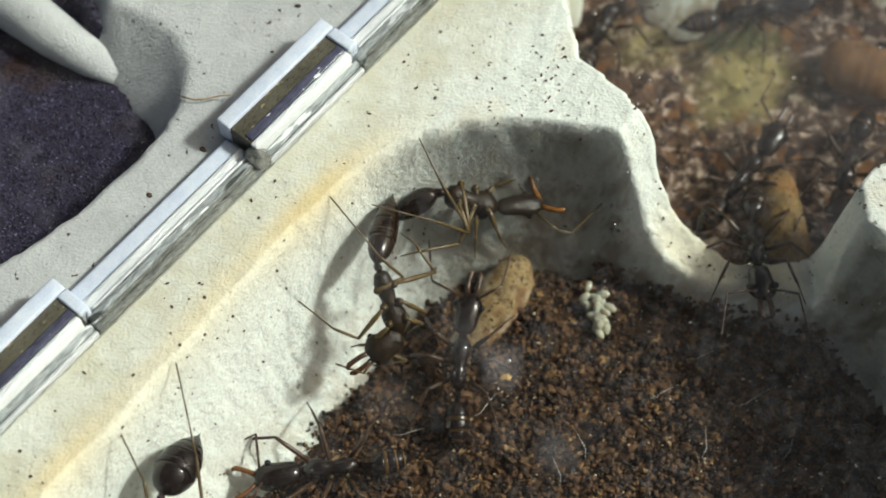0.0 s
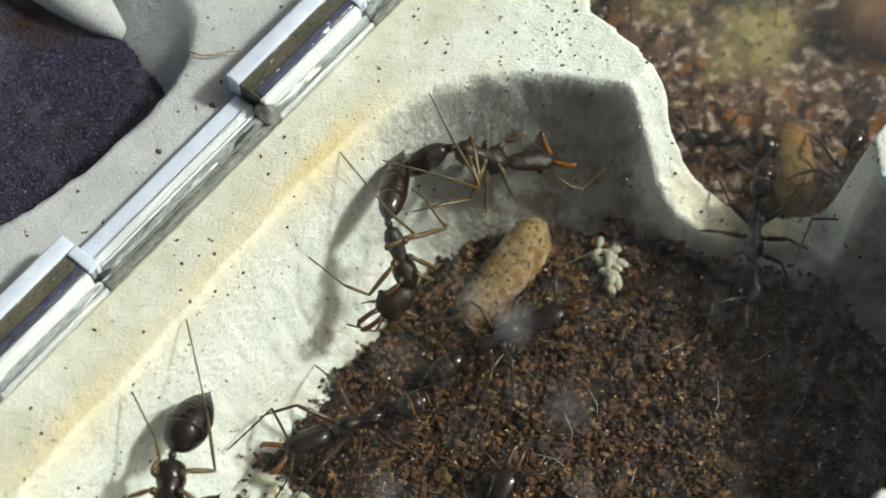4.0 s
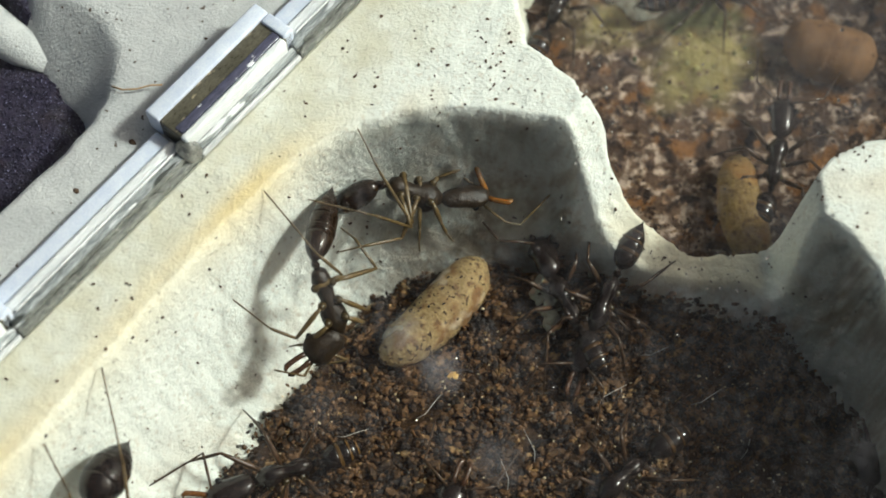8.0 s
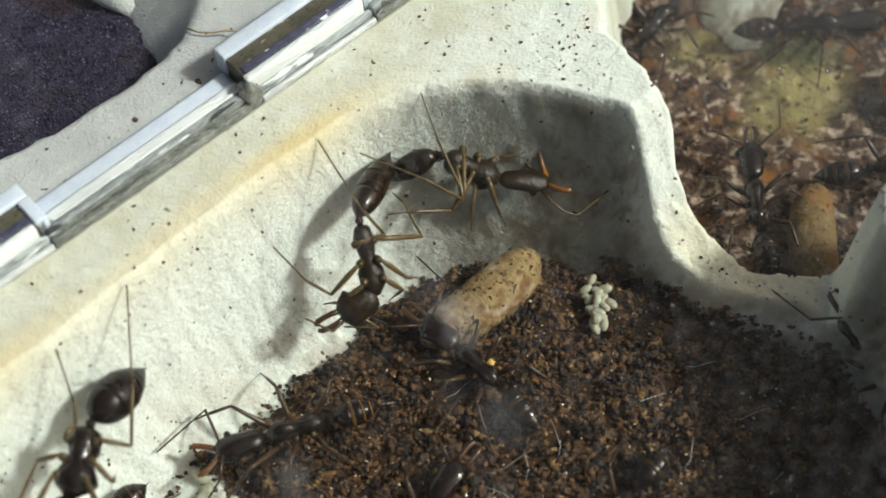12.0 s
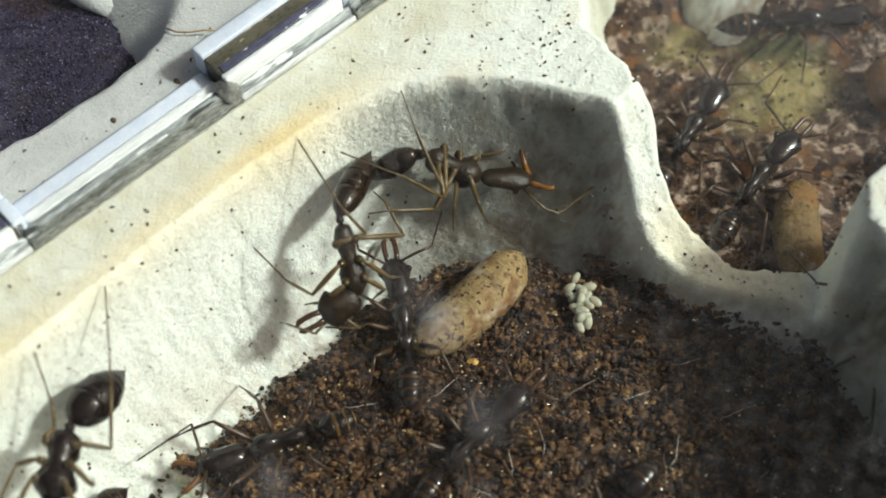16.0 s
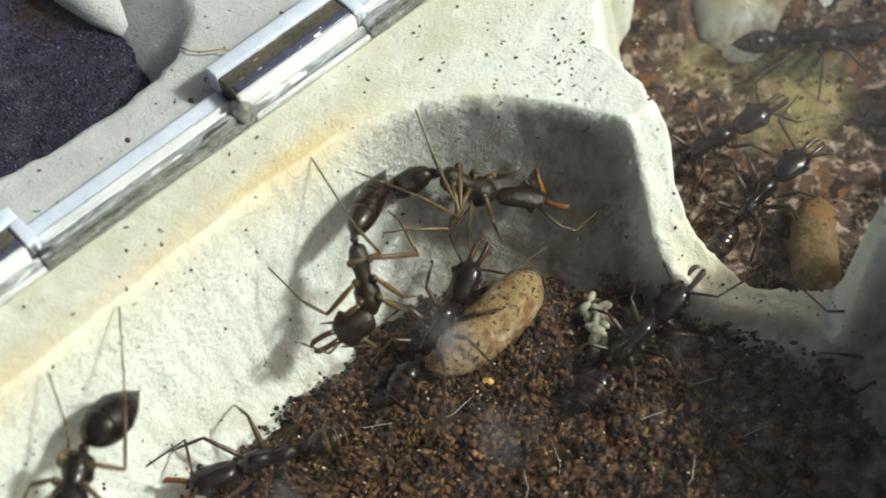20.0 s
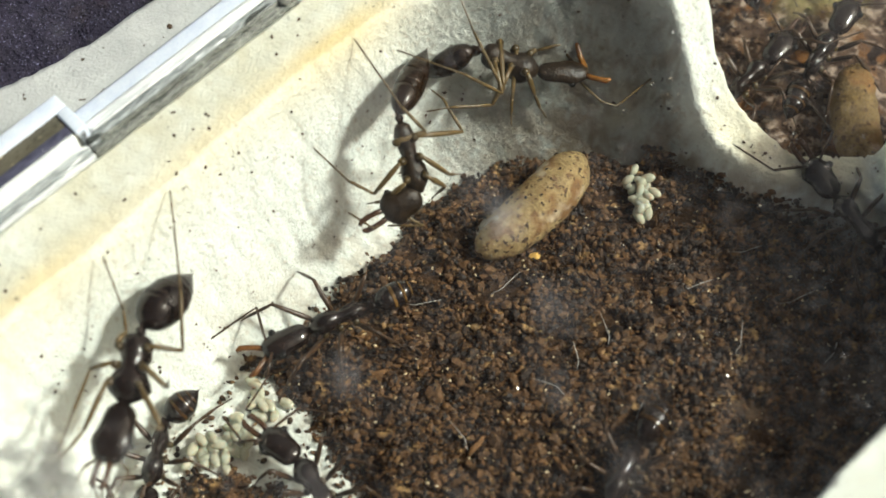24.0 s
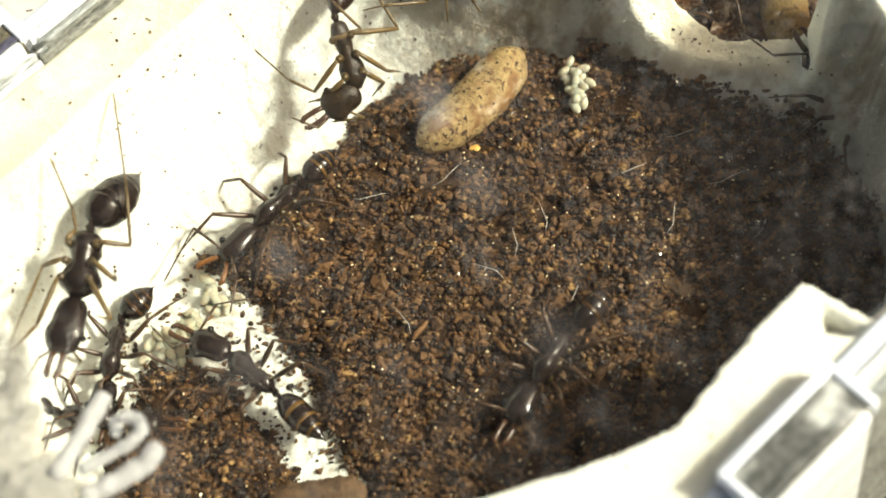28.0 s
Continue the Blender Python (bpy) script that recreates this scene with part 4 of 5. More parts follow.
tagged(part("glue_blob", bm, M_GLUE, None, "", at(-13.73, 8.62, 18.7, 0, 0, -40) @ Matrix.Diagonal((0.85, 0.8, 0.8, 1))), "grey translucent blob of dried glue", "glue blob")
FIBRES = [(-1.5, -3.4, 40), (4.2, -6.0, 100), (9.0, -3.2, 15), (6.0, -11, 60), (-6.2, -4.6, 5), (1.2, -9.5, 150), (11.5, -6.5, 75), (14.5, -4.0, 20), (-3.5, -12.5, 120), (12.0, -0.8, 12), (2.6, -7.6, 96), (16.5, -7.0, 60), (19.5, 1.6, 48)]
for k, (x, y, turn) in enumerate(FIBRES):
    pts = [(-1.0, 0.1, 0), (-0.4, -0.08, 0.1), (0.3, 0.05, 0.12), (1.1, 0.2, 0.02)]
    tagged(piece("fibre", *tube(pts, [0.015, 0.024, 0.024, 0.012], 6), M_FIBRE, None, "", at(x, y, float(soil_z(np.array(x), np.array(y))) + 0.45, 0, 0, turn)), "short pale fibre caught on the soil crumbs", "fibre", "pale fibres")
for k, (x, y, turn) in enumerate([(-2.6, -13.1, 55), (-8.5, -9.0, 20), (2.0, -14.2, 130)]):
    tagged(piece("wood_splinter", *tube([(-0.7, 0, 0), (-0.3, 0.05, 0.06), (0.4, 0, 0.05), (0.75, 0.05, 0)], [0.08, 0.17, 0.15, 0.05], 7), M_COCOON_DARK, None, "",
                 at(x, y, float(soil_z(np.array(x), np.array(y))) + 0.3, 0, 0, turn)), "small brown wood splinter on the soil", "splinter", "wood splinters")

# white lint on the lid, and unreadable lettering drawn as fuzzy tubes
def stroke(points, radius, label):
    rng = np.random.RandomState(len(points))
    fine_pts, rad = [], []
    for a, b in zip(points[:-1], points[1:]):
        for i in range(5):
            s = i / 5
            fine_pts.append(tuple(p + (q - p) * s + rng.uniform(-0.05, 0.05) for p, q in zip(a, b)))
            rad.append(radius * rng.uniform(0.88, 1.1))
    fine_pts.append(points[-1])
    rad.append(radius * 0.85)
    rad[0] *= 0.8
    return tagged(piece("letter_stroke", *tube(fine_pts, rad, 12), M_LINT), label, "lint", "lint on the lid")


stroke([(-15.25, -22.75, 20.6), (-15.75, -23.9, 20.6), (-16.1, -24.95, 20.6), (-17.15, -26.95, 20.6)], 0.47, "thick white stroke of blurred lettering on the lid")
stroke([(-14.35, -24.75, 20.6), (-14.5, -24.25, 20.7), (-13.95, -23.95, 20.8), (-13.3, -24.15, 20.8), (-13.1, -24.65, 20.8), (-13.45, -25.15, 20.7), (-14.3, -25.65, 20.6), (-15.9, -26.6, 20.6)], 0.33, "curled white stroke of blurred lettering on the lid")
stroke([(-12.3, -25.5, 20.7), (-12.6, -26.1, 20.7), (-13.3, -26.7, 20.6), (-14.5, -27.4, 20.6), (-15.5, -27.9, 20.6)], 0.5, "blurred white lettering stroke with a thick end")
rng = np.random.RandomState(81)
tuft = []
for k in range(90):
    cx_, cy_ = rng.normal(-19.8, 1.5), rng.normal(-23.2, 1.9)
    a = rng.uniform(0, 6.28)
    n1, n2, long = rng.uniform(-0.6, 0.6), rng.uniform(-0.6, 0.6), rng.uniform(0.4, 1.0)
    z = 20.2 + abs(rng.normal()) * 0.4
    pts = [(cx_ - math.cos(a) * long, cy_ - math.sin(a) * long, z), (cx_ - math.sin(a) * n1 * 0.8, cy_ + math.cos(a) * n1 * 0.8, z + 0.3), (cx_ + math.cos(a) * long, cy_ + math.sin(a) * long + n2 * 0.6, z)]
    tuft.append(tube(pts, [0.01, 0.017, 0.01], 4))
tuft_ob = tagged(piece("lint_tuft", *join(*tuft), M_LINT), "loose tuft of white lint on the lid", "lint", kind="stuff")
gx_, gy_ = np.meshgrid(np.linspace(-30, -8, 90), np.linspace(-34, -16, 90), indexing="ij")
# lint veil, widened to grey the bright corner and a blurred rim edge
hump = 1.5 * np.exp(-(((gx_ + 21.6) / 4.6) ** 2 + ((gy_ + 24.6) / 5.2) ** 2)) + 0.35 * lumps(gx_, gy_, 0.8, 91) + 0.3 * lumps(gx_, gy_, 1.7, 92) + 0.2 * lumps(gx_, gy_, 3.4, 93) - 0.45 + 1.3 * smooth(-0.2, 2.2, -(gy_ + 25.6 + 0.42 * (gx_ + 17.5))) * smooth(-8, -12, gx_)
ix = np.arange(8100).reshape(90, 90)
quad = np.stack([ix[:-1, :-1], ix[1:, :-1], ix[1:, 1:], ix[:-1, 1:]], -1).reshape(-1, 4)
quad = quad[(hump.reshape(-1)[quad] > -0.1).any(1)]
fluff = piece("fluff", np.stack([gx_, gy_, 20.22 + np.maximum(hump, 0) * 0.6], -1).reshape(-1, 3).tolist(), quad.tolist(), M_FLUFF, tuft_ob, "matted greyish fluff and the greyed corner rim")
fluff.data.attributes.new("thin", "FLOAT", "POINT").data.foreach_set("value", (0.9 * smooth(-0.05, 0.8, hump)).reshape(-1).astype(np.float32))


# ---- ants ----
THORAX = [(-1.75, 0.22, 0.24, -0.06), (-1.6, 0.36, 0.40, -0.02), (-1.2, 0.46, 0.52, 0.04), (-0.7, 0.44, 0.50, 0.06), (-0.25, 0.36, 0.42, 0.08), (0.05, 0.44, 0.48, 0.14), (0.45, 0.58, 0.58, 0.18), (0.85, 0.64, 0.60, 0.14),
          (1.2, 0.52, 0.48, 0.06), (1.45, 0.32, 0.30, 0.0), (1.65, 0.20, 0.20, -0.02)]
GASTER = [(0.0, 0.16), (0.04, 0.40), (0.12, 0.62), (0.25, 0.80), (0.40, 0.86), (0.55, 0.82), (0.68, 0.70), (0.80, 0.50), (0.90, 0.28), (0.97, 0.10), (1.0, 0.03)]
HEAD = [(0.0, 0.24, 0.22), (0.05, 0.50, 0.36), (0.14, 0.68, 0.48), (0.30, 0.78, 0.55), (0.48, 0.80, 0.58), (0.64, 0.92, 0.58), (0.78, 0.90, 0.52), (0.90, 0.74, 0.42), (1.0, 0.46, 0.26)]
STANCE = [  # knee and foot of the six legs, in the body's space: hind, mid, front of each side
    ((-2.0, -1.8, 0.5), (-4.6, -2.9, -1.5)), ((0.1, -2.0, 0.5), (-0.3, -3.9, -1.5)), ((1.6, -1.7, 0.5), (3.4, -2.9, -1.5)),
    ((-2.0, 1.8, 0.5), (-4.6, 2.9, -1.5)), ((0.1, 2.0, 0.5), (0.3, 3.9, -1.5)), ((1.6, 1.7, 0.5), (3.4, 2.9, -1.5))]


def worn(skin, much, seed):
    """Shallow dents and swellings on a body part."""
    r = random.Random(seed)
    w = [(r.uniform(2, 6), r.uniform(2, 6), r.uniform(2, 6), r.uniform(0, 6)) for _ in range(4)]
    out = []
    for p in skin[0]:
        k = sum(math.sin(a * p.x + b * p.y + c * p.z + d) for a, b, c, d in w) / 4
        out.append(Vector((p.x, p.y * (1 + much * k), p.z * (1 + much * k))))
    return out, skin[1]


def between(profile, s):
    for (a, *p), (b, *q) in zip(profile[:-1], profile[1:]):
        if a <= s <= b:
            k = (s - a) / (b - a)
            return [u + (w - u) * k for u, w in zip(p, q)]
    return list(profile[-1][1:])


def aim(p, d):
    """A pose at p (mm) whose x runs along d, with z kept upward."""
    d = Vector(d).normalized()
    side = Vector((0, 0, 1)).cross(d).normalized()
    m = Matrix((d, side, d.cross(side))).transposed().to_4x4()
    m.translation = Vector(p) * MM
    return m


def ant(label, place, tip=(-5.6, 0, -0.2), head=(4.2, 0, 0), legs=STANCE, slots=None, antennae=None, gape=2, body=M_BLACK, limb=M_LEG_DARK, band=M_BAND, fat=0.9, bulk=0.98, stretch=1.0, jaw=M_JAW_DARK, name="ant", brow=None, jawlen=1.0, jaws=None, swell=0.055, fore=None):
    """A trap-jaw ant; its origin is the middle of the thorax, x ahead. tip: end of the gaster; head: front of the head."""
    root = thing(name, label, "ant", place, group="trap-jaw ants")
    rings = [((x * stretch, 0, z), w * bulk, h * bulk, (1, 0, 0)) for x, w, h, z in THORAX]
    thorax = piece("thorax", *worn(loft(rings, 20), 0.16, 5), fore or body, root)
    for s in (-1, 1):
        piece("thorax_plate", *loft([((-1.45, s * 0.26, 0.36 * bulk), 0.08, 0.1, (1, 0, 0)), ((-0.9, s * 0.3, 0.46 * bulk), 0.14, 0.1, (1, 0, 0)), ((-0.4, s * 0.22, 0.4 * bulk), 0.06, 0.06, (1, 0, 0))], 8), body, thorax)
    node_ = [((-2.02, 0, -0.32), 0.16, 0.22, (0, 0, 1)), ((-2.04, 0, -0.1), 0.24, 0.24, (0, 0, 1)), ((-2.05, 0, 0.15), 0.24, 0.22, (0, 0, 1)), ((-2.08, 0, 0.42), 0.15, 0.14, (0, 0, 1)), ((-2.14, 0, 0.72), 0.03, 0.03, (0, 0, 1))]
    stalk = tube([(-1.7, 0, -0.12), (-2.05, 0, -0.2), (-2.45, 0, -0.15)], [0.17, 0.15, 0.15], 10)
    piece("petiole", *join(loft(node_, 12), stalk), body, root, "spined waist node", pose(-1.75 * (stretch - 1) * MM, 0, 0))
    # gaster
    base = Vector((-2.35 - 1.75 * (stretch - 1), 0, -0.1))
    way = Vector(tip) - base
    long = way.length
    cuts = (0.0, 0.40, 0.62, 0.80, 0.92, 1.0)

    def skin(s0, s1, grow, cut):
        rings = []
        for i in range(6):
            s = s0 + (s1 - s0) * i / 5
            (r,) = between(GASTER, s)
            bulge = 1 + swell * (math.sin(math.pi * min(max((s - cut[0]) / (cut[1] - cut[0]), 0), 1)) - 0.6) if s < 0.92 else 1 - swell * 0.6
            rings.append(((s * long, 0, 0), r * fat * grow * bulge, r * fat * grow * bulge * 0.94, (1, 0, 0)))
        return loft(rings, 18)

    gaster = None
    for a, b in zip(cuts[:-1], cuts[1:]):
        edge = b - 0.16 * (b - a) if b < 0.9 else b
        if gaster is None:
            gaster = piece("gaster", *skin(a, edge, 1.0, (a, b)), body, root, "glossy abdomen", aim(base, way))
        else:
            piece("gaster_segment", *skin(a - 0.012, edge, 0.99, (a, b)), body, gaster)
        if edge < b:
            piece("hind_band", *skin(edge - 0.006, b + 0.004, 1.012, (a, b)), band, gaster, "amber hind edge of the plate")
    piece("sting", *tube([(long - 0.05, 0, 0), (long + 0.22, 0, 0.02)], [0.05, 0.012], 6), limb, gaster)
    # head
    neck = Vector((1.68 * stretch, 0, -0.02))
    ahead = Vector(head) - neck
    hl = max(min(ahead.length, 2.9 * max(1, bulk - 0.15)), 2.3)
    wide = brow or max(0.92, bulk - 0.15)
    rings = [((s * hl, 0, 0), w * wide, h * wide, (1, 0, 0)) for s, w, h in HEAD]
    skull = piece("head", *worn(loft(rings, 20), 0.14, 8), fore or body, root, "", aim(neck, ahead))
    for s in (-1, 1):
        bm = bmesh.new()
        bmesh.ops.create_uvsphere(bm, u_segments=10, v_segments=7, radius=0.21)
        bmesh.ops.translate(bm, vec=(0.68 * hl, s * 0.86 * wide, 0.16), verts=bm.verts)
        part("eye", bm, M_EYE, skull, "glossy black eye")
        a = radians(gape)
        ca, sa = math.cos(a), math.sin(a) * s
        blade = [(0, 0, 0), (0.5, s * 0.06, 0), (1.0, s * 0.05, 0), (1.35, s * 0.01, 0), (1.52, -s * 0.12, -0.05), (1.46, -s * 0.24, -0.08)]
        blade = [Vector((x * ca - y * sa, x * sa + y * ca, z)) * jawlen for x, y, z in blade]
        fang = [(Vector((x * ca - y * sa, x * sa + y * ca, -0.02)) * jawlen, Vector(((x + 0.02) * ca - (y - s * 0.16) * sa, (x + 0.02) * sa + (y - s * 0.16) * ca, -0.04)) * jawlen) for x, y in ((1.2, s * 0.08), (1.05, s * 0.1))]
        if jaws:
            # swung wide, each towards its own point
            goal = aim(neck, ahead).inverted() @ (Vector(jaws[(s + 1) // 2]) * MM) / MM - Vector((0.96 * hl, s * 0.24, -0.05))
            swing = Vector((ca, sa, 0)).rotation_difference(goal)
            blade, fang = [swing @ p * (goal.length / 1.5) for p in blade], [(swing @ p * (goal.length / 1.5), swing @ q * (goal.length / 1.5)) for p, q in fang]
        teeth = [tube(f, [0.05, 0.015], 5) for f in fang]
        piece("mandible", *join(tube(blade, [0.17, 0.16, 0.16, 0.17, 0.12, 0.03], 9), *teeth), jaw, skull, "long trap-jaw", pose((0.96 * hl) * MM, s * 0.24 * MM, -0.05 * MM))
    # antennae: the elbow and the tip in the body's space
    for s, pts in zip((-1, 1), antennae or (((4.6, -2.1, 0.9), (7.4, -2.6, 0.2)), ((4.6, 2.1, 0.9), (7.4, 2.6, 0.2)))):
        inv = aim(neck, ahead).inverted()
        pts = [inv @ (Vector(p) * MM) / MM for p in pts]
        root_at = Vector((0.86 * hl, s * 0.42, 0.34))
        pts = [p - root_at for p in pts]
        scape = piece("antenna", *tube([(0, 0, 0), pts[0] * 0.5 + Vector((0, 0, 0.06)), pts[0]], [0.07, 0.09, 0.08], 7), limb, skull, "elbowed feeler", pose(*(root_at * MM)))
        lash, rad = [], []
        chain = [pts[0], *pts[1:]]
        for p, q in zip(chain[:-1], chain[1:]):
            for i in range(8):
                lash.append(p + (q - p) * (i / 8))
                rad.append(0.066 if i % 2 else 0.054)
        lash.append(chain[-1])
        rad.append(0.03)
        piece("feeler_lash", *tube(lash, rad, 6), limb, scape)
    # legs
    for k, leg in enumerate(legs):
        slot, s = slots[k] if slots else (k % 3, -1 if k < 3 else 1)
        hip = Vector(((-0.95, -0.05, 0.8)[slot] * stretch, s * 0.36 * bulk, -0.34 * bulk))
        pts = [Vector(p) - hip for p in leg]
        knee, foot = pts[0], pts[-1]
        ankle = pts[1] if len(pts) == 3 else knee + (foot - knee) * 0.56 + Vector((0, 0, 0.12))
        coxa = Vector(((-0.12, 0.02, 0.16)[slot], s * 0.22, -0.22))
        upper = piece("leg", *tube([coxa, coxa + (knee - coxa) * 0.35, coxa + (knee - coxa) * 0.75, knee], [0.11, 0.17, 0.14, 0.10], 8), limb, root, "", pose(*(hip * MM)))
        piece("coxa", *tube([(0, 0, 0.15), coxa * 0.6, coxa], [0.21 * min(bulk, 1.2), 0.19 * min(bulk, 1.2), 0.12], 9), M_COXA, upper)
        piece("shin", *tube([knee, knee + (ankle - knee) * 0.3, knee + (ankle - knee) * 0.8, ankle], [0.075, 0.10, 0.10, 0.07], 7), limb, upper)
        step = foot - ankle
        toes = [ankle + step * i / 6 for i in range(7)]
        claw = foot + Vector((step.x, step.y, 0)).normalized() * 0.12
        piece("foot", *tube([*toes, claw], [0.055, 0.06, 0.045, 0.055, 0.04, 0.05, 0.045, 0.01], 6), limb, upper)
    return root


def upside(x, y, z, pitch, yaw):
    """Hanging from the lid, back downward."""
    return at(x, y, z) @ pose(0, 0, 0, 0, 0, yaw) @ pose(0, 0, 0, 0, pitch, 0) @ pose(0, 0, 0, 180, 0, 0)


ANT_A = ant("dark brown ant hanging from the lid, amber jaws agape", upside(-1.44, 7.53, 13.6, 21.7, -8.9), (-4.4, 1.45, 2.3), (4.34, -0.93, -0.33),
            [((-0.05, 2.1, -0.3), (-2.71, 0.15, -1.8), (-4.41, -1.67, -2.6)), ((-0.08, 2.34, -0.3), (-2.61, 2.8, -1.54), (-6.41, 2.82, -1.6)),
             ((-0.35, 2.76, 0.5), (-2.65, 3.91, 0.41), (-3.65, 4.22, 1.02)), ((0.7, 1.8, 0.7), (1.3, 2.4, 2.3)),
             ((1.23, -1.4, 0.1), (2.4, -1.96, -0.53), (4.22, -3.95, -2.11)), ((1.83, 1.3, 0.3), (3.0, 1.6, 1.6))],
            [(0, -1), (0, 1), (1, 1), (1, -1), (2, -1), (2, 1)], (((1.94, -2.50, -0.17), (5.0, -3.1, -1.5)), ((5.5, 0.7, -0.46), (6.41, 0.6, -0.39), (8.34, -2.04, -2.0))), 78, M_CUTICLE, M_LEG, M_CUTICLE, 0.88, 1.5, 0.97, M_JAW_AMBER, brow=0.78, jaws=((2.9, -2.95, -1.0), (5.5, -0.35, -1.06)), swell=0.008, fore=M_DULL)
ANT_B = ant("brown ant hanging upside down, head bent to its side", upside(-6.61, 1.06, 13.6, 43.2, -70.5), (-5.14, -2.7, 3.58), (2.57, 2.2, 0.06),
            [((-1.28, -1.19, -0.3), (-3.03, -0.26, -0.6), (-7.03, 1.13, 0.9)), ((-0.51, -3.24, 0.9), (-2.5, -2.7, 1.4), (-3.0, -2.3, 2.4)),
             ((1.35, 2.44, 0.2), (0.25, 3.61, 0.3), (-1.79, 4.88, 1.14)), ((1.92, 2.02, 0.2), (1.92, 2.9, 0.94)),
             ((2.17, -1.5, 0.8), (2.9, -0.7, 2.35)), ((1.6, -1.9, 0.9), (2.19, -2.6, 3.3))],
            [(0, 1), (0, -1), (1, 1), (2, 1), (2, -1), (1, -1)], (((3.3, 2.9, -0.3), (2.3, 4.2, 0.3)), ((3.6, 0.2, -0.2), (3.3, 2.1, 0.3))), 2, M_CUTICLE, M_LEG, M_CUTICLE, 1.0, 1.2, 1.18, swell=0.008, fore=M_DULL)
ANT_C = ant("large black-brown ant hanging from the lid", upside(-19.79, -12.71, 14.8, 6.0, -95.3), (-6.2, -1.5, 1.5), (5.0, 0.2, -0.2),
            [((-1.87, 0.6, -0.5), (-2.84, 0.8, -1.11), (-5.0, 1.94, -2.6)), ((-1.4, -2.4, 0.1), (-4.39, -1.9, -0.95), (-9.25, -0.6, -2.2)),
             ((0.76, -2.1, -0.2), (1.22, -3.0, -2.94)), ((0.21, 2.15, -0.2), (3.08, 1.9, -1.73), (5.6, 1.6, -3.2)),
             ((3.0, -2.4, -0.4), (3.76, -2.7, -3.1)), ((3.6, 1.6, -0.5), (6.0, 1.5, -3.2))],
            [(0, 1), (0, -1), (1, -1), (1, 1), (2, -1), (2, 1)], (((5.4, -1.2, -0.4), (7.3, -0.6, -0.6)), ((5.4, 1.2, -0.3), (7.0, 1.6, -0.5))), 2, M_BLACK, M_LEG, M_BLACK, 1.45, 1.85, 1.08, brow=1.15, swell=0.012)
ANT_D = ant("black ant with orange jaws at the soil edge", at(-10.88, -6.97, 8.6, 0, 0, -178), (-5.0, -0.3, -0.3), (4.4, 0.25, 0),
            [((3.0, -1.9, 0.9), (5.79, -2.87, -1.5)), ((0.35, -2.4, 0.9), (1.2, -5.0, -1.6)), ((0.46, 2.3, 0.9), (1.1, 3.6, -1.6)),
             ((2.8, 2.2, 0.9), (4.64, 2.6, -1.6)), ((-1.6, 2.0, 0.9), (-3.4, 3.2, -1.6)), ((-2.4, -1.4, 0.9), (-2.9, -3.6, -1.6))],
            [(2, -1), (1, -1), (1, 1), (2, 1), (0, 1), (0, -1)], (((4.2, -2.5, 0.2), (7.6, -1.4, -0.2)), ((4.68, 1.9, 0.2), (6.4, 3.0, -0.3))), 30, band=M_AMBERBAND, jaw=M_JAW)
ANT_E = ant("black ant walking over soil and debris", at(-2.71, -0.59, 8.6, 0, 0, 81), (-5.5, -0.3, -0.3), (4.2, -0.3, 0))
ANT_S = ant("shiny black ant with banded abdomen, walking", at(14.7, 15.15, 8.0, 0, 0, -89), (-5.4, 0.2, -0.2), (4.2, 0.2, 0.1))
ANT_F = ant("black ant in the shaded soil", at(15.69, 4.72, 10.1, 0, -14, -95), (-5.5, 0.5, -0.2), (4.2, 0.2, 0))
ANT_V = ant("black ant crossing the soil", at(-4.84, -16.99, 8.4, 0, 0, 57), (-5.4, -0.4, -0.2), (4.2, 0.0, 0.2))
ANT_W = ant("dusty black ant climbing the sill between chambers", at(22.68, 11.15, 8.0, 0, 0, -111), (-5.3, 0.6, -0.3), (4.2, 0.2, 0.2))
ANT_G = ant("glossy dark ant with amber-banded pointed abdomen", at(-13.06, -27.33, 8.0, 0, 0, 134), (-6.1, 0.3, -0.1), (4.1, 0.6, 0),
            [((-0.3, -2.0, 1.1), (-0.8, -3.6, -1.7)), ((-2.4, -2.0, 1.1), (-3.6, -3.0, -1.7)), ((-1.7, 1.95, 1.1), (-2.2, 3.2, -1.7)),
             ((0.0, 1.6, 1.1), (-0.3, 3.2, -1.7)), ((1.6, 1.6, 1.0), (2.6, 2.6, -1.7)), ((1.4, -1.6, 1.0), (2.4, -2.4, -1.7))],
            [(1, -1), (0, -1), (0, 1), (1, 1), (2, 1), (2, -1)], (((4.3, -1.7, 0.3), (3.2, -3.2, 0)), ((4.4, 1.8, 0.2), (6.4, 1.6, 0))), 2, M_BLACK, M_LEG_DARK, M_AMBERBAND, 0.95, 1.12)
ANT_H = ant("small dark ant beside the egg pile", at(-19.96, -14.6, 7.8, 0, 0, -95), (-4.1, 1.5, 0.3), (4.0, 0.1, 0), fat=1.0, swell=0.01)
ANT_J = ant("dusty ant half hidden at the chamber wall", at(-20.6, -18.6, 8.0, 0, 0, -10), (-4.8, 0, 0.2), (4, 0.3, 0))
ANT_K = ant("black ant resting among the debris", at(18.6, 24.0, 7.6, 0, 0, 6), (-5.4, -0.3, 0), (4.2, 0.2, 0.1))
ANT_L = ant("black ant coming along the shaded chamber wall", at(23.0, -13.5, 8.4, 0, 0, 95), (-5.4, 0.4, -0.1), (4.2, -0.2, 0.1))
ANT_M = ant("black ant near the ridge wall", at(11.6, 14.88, 8.0, 0, 0, 78), (-5.4, -0.2, -0.1), (4.2, 0.2, 0.1))


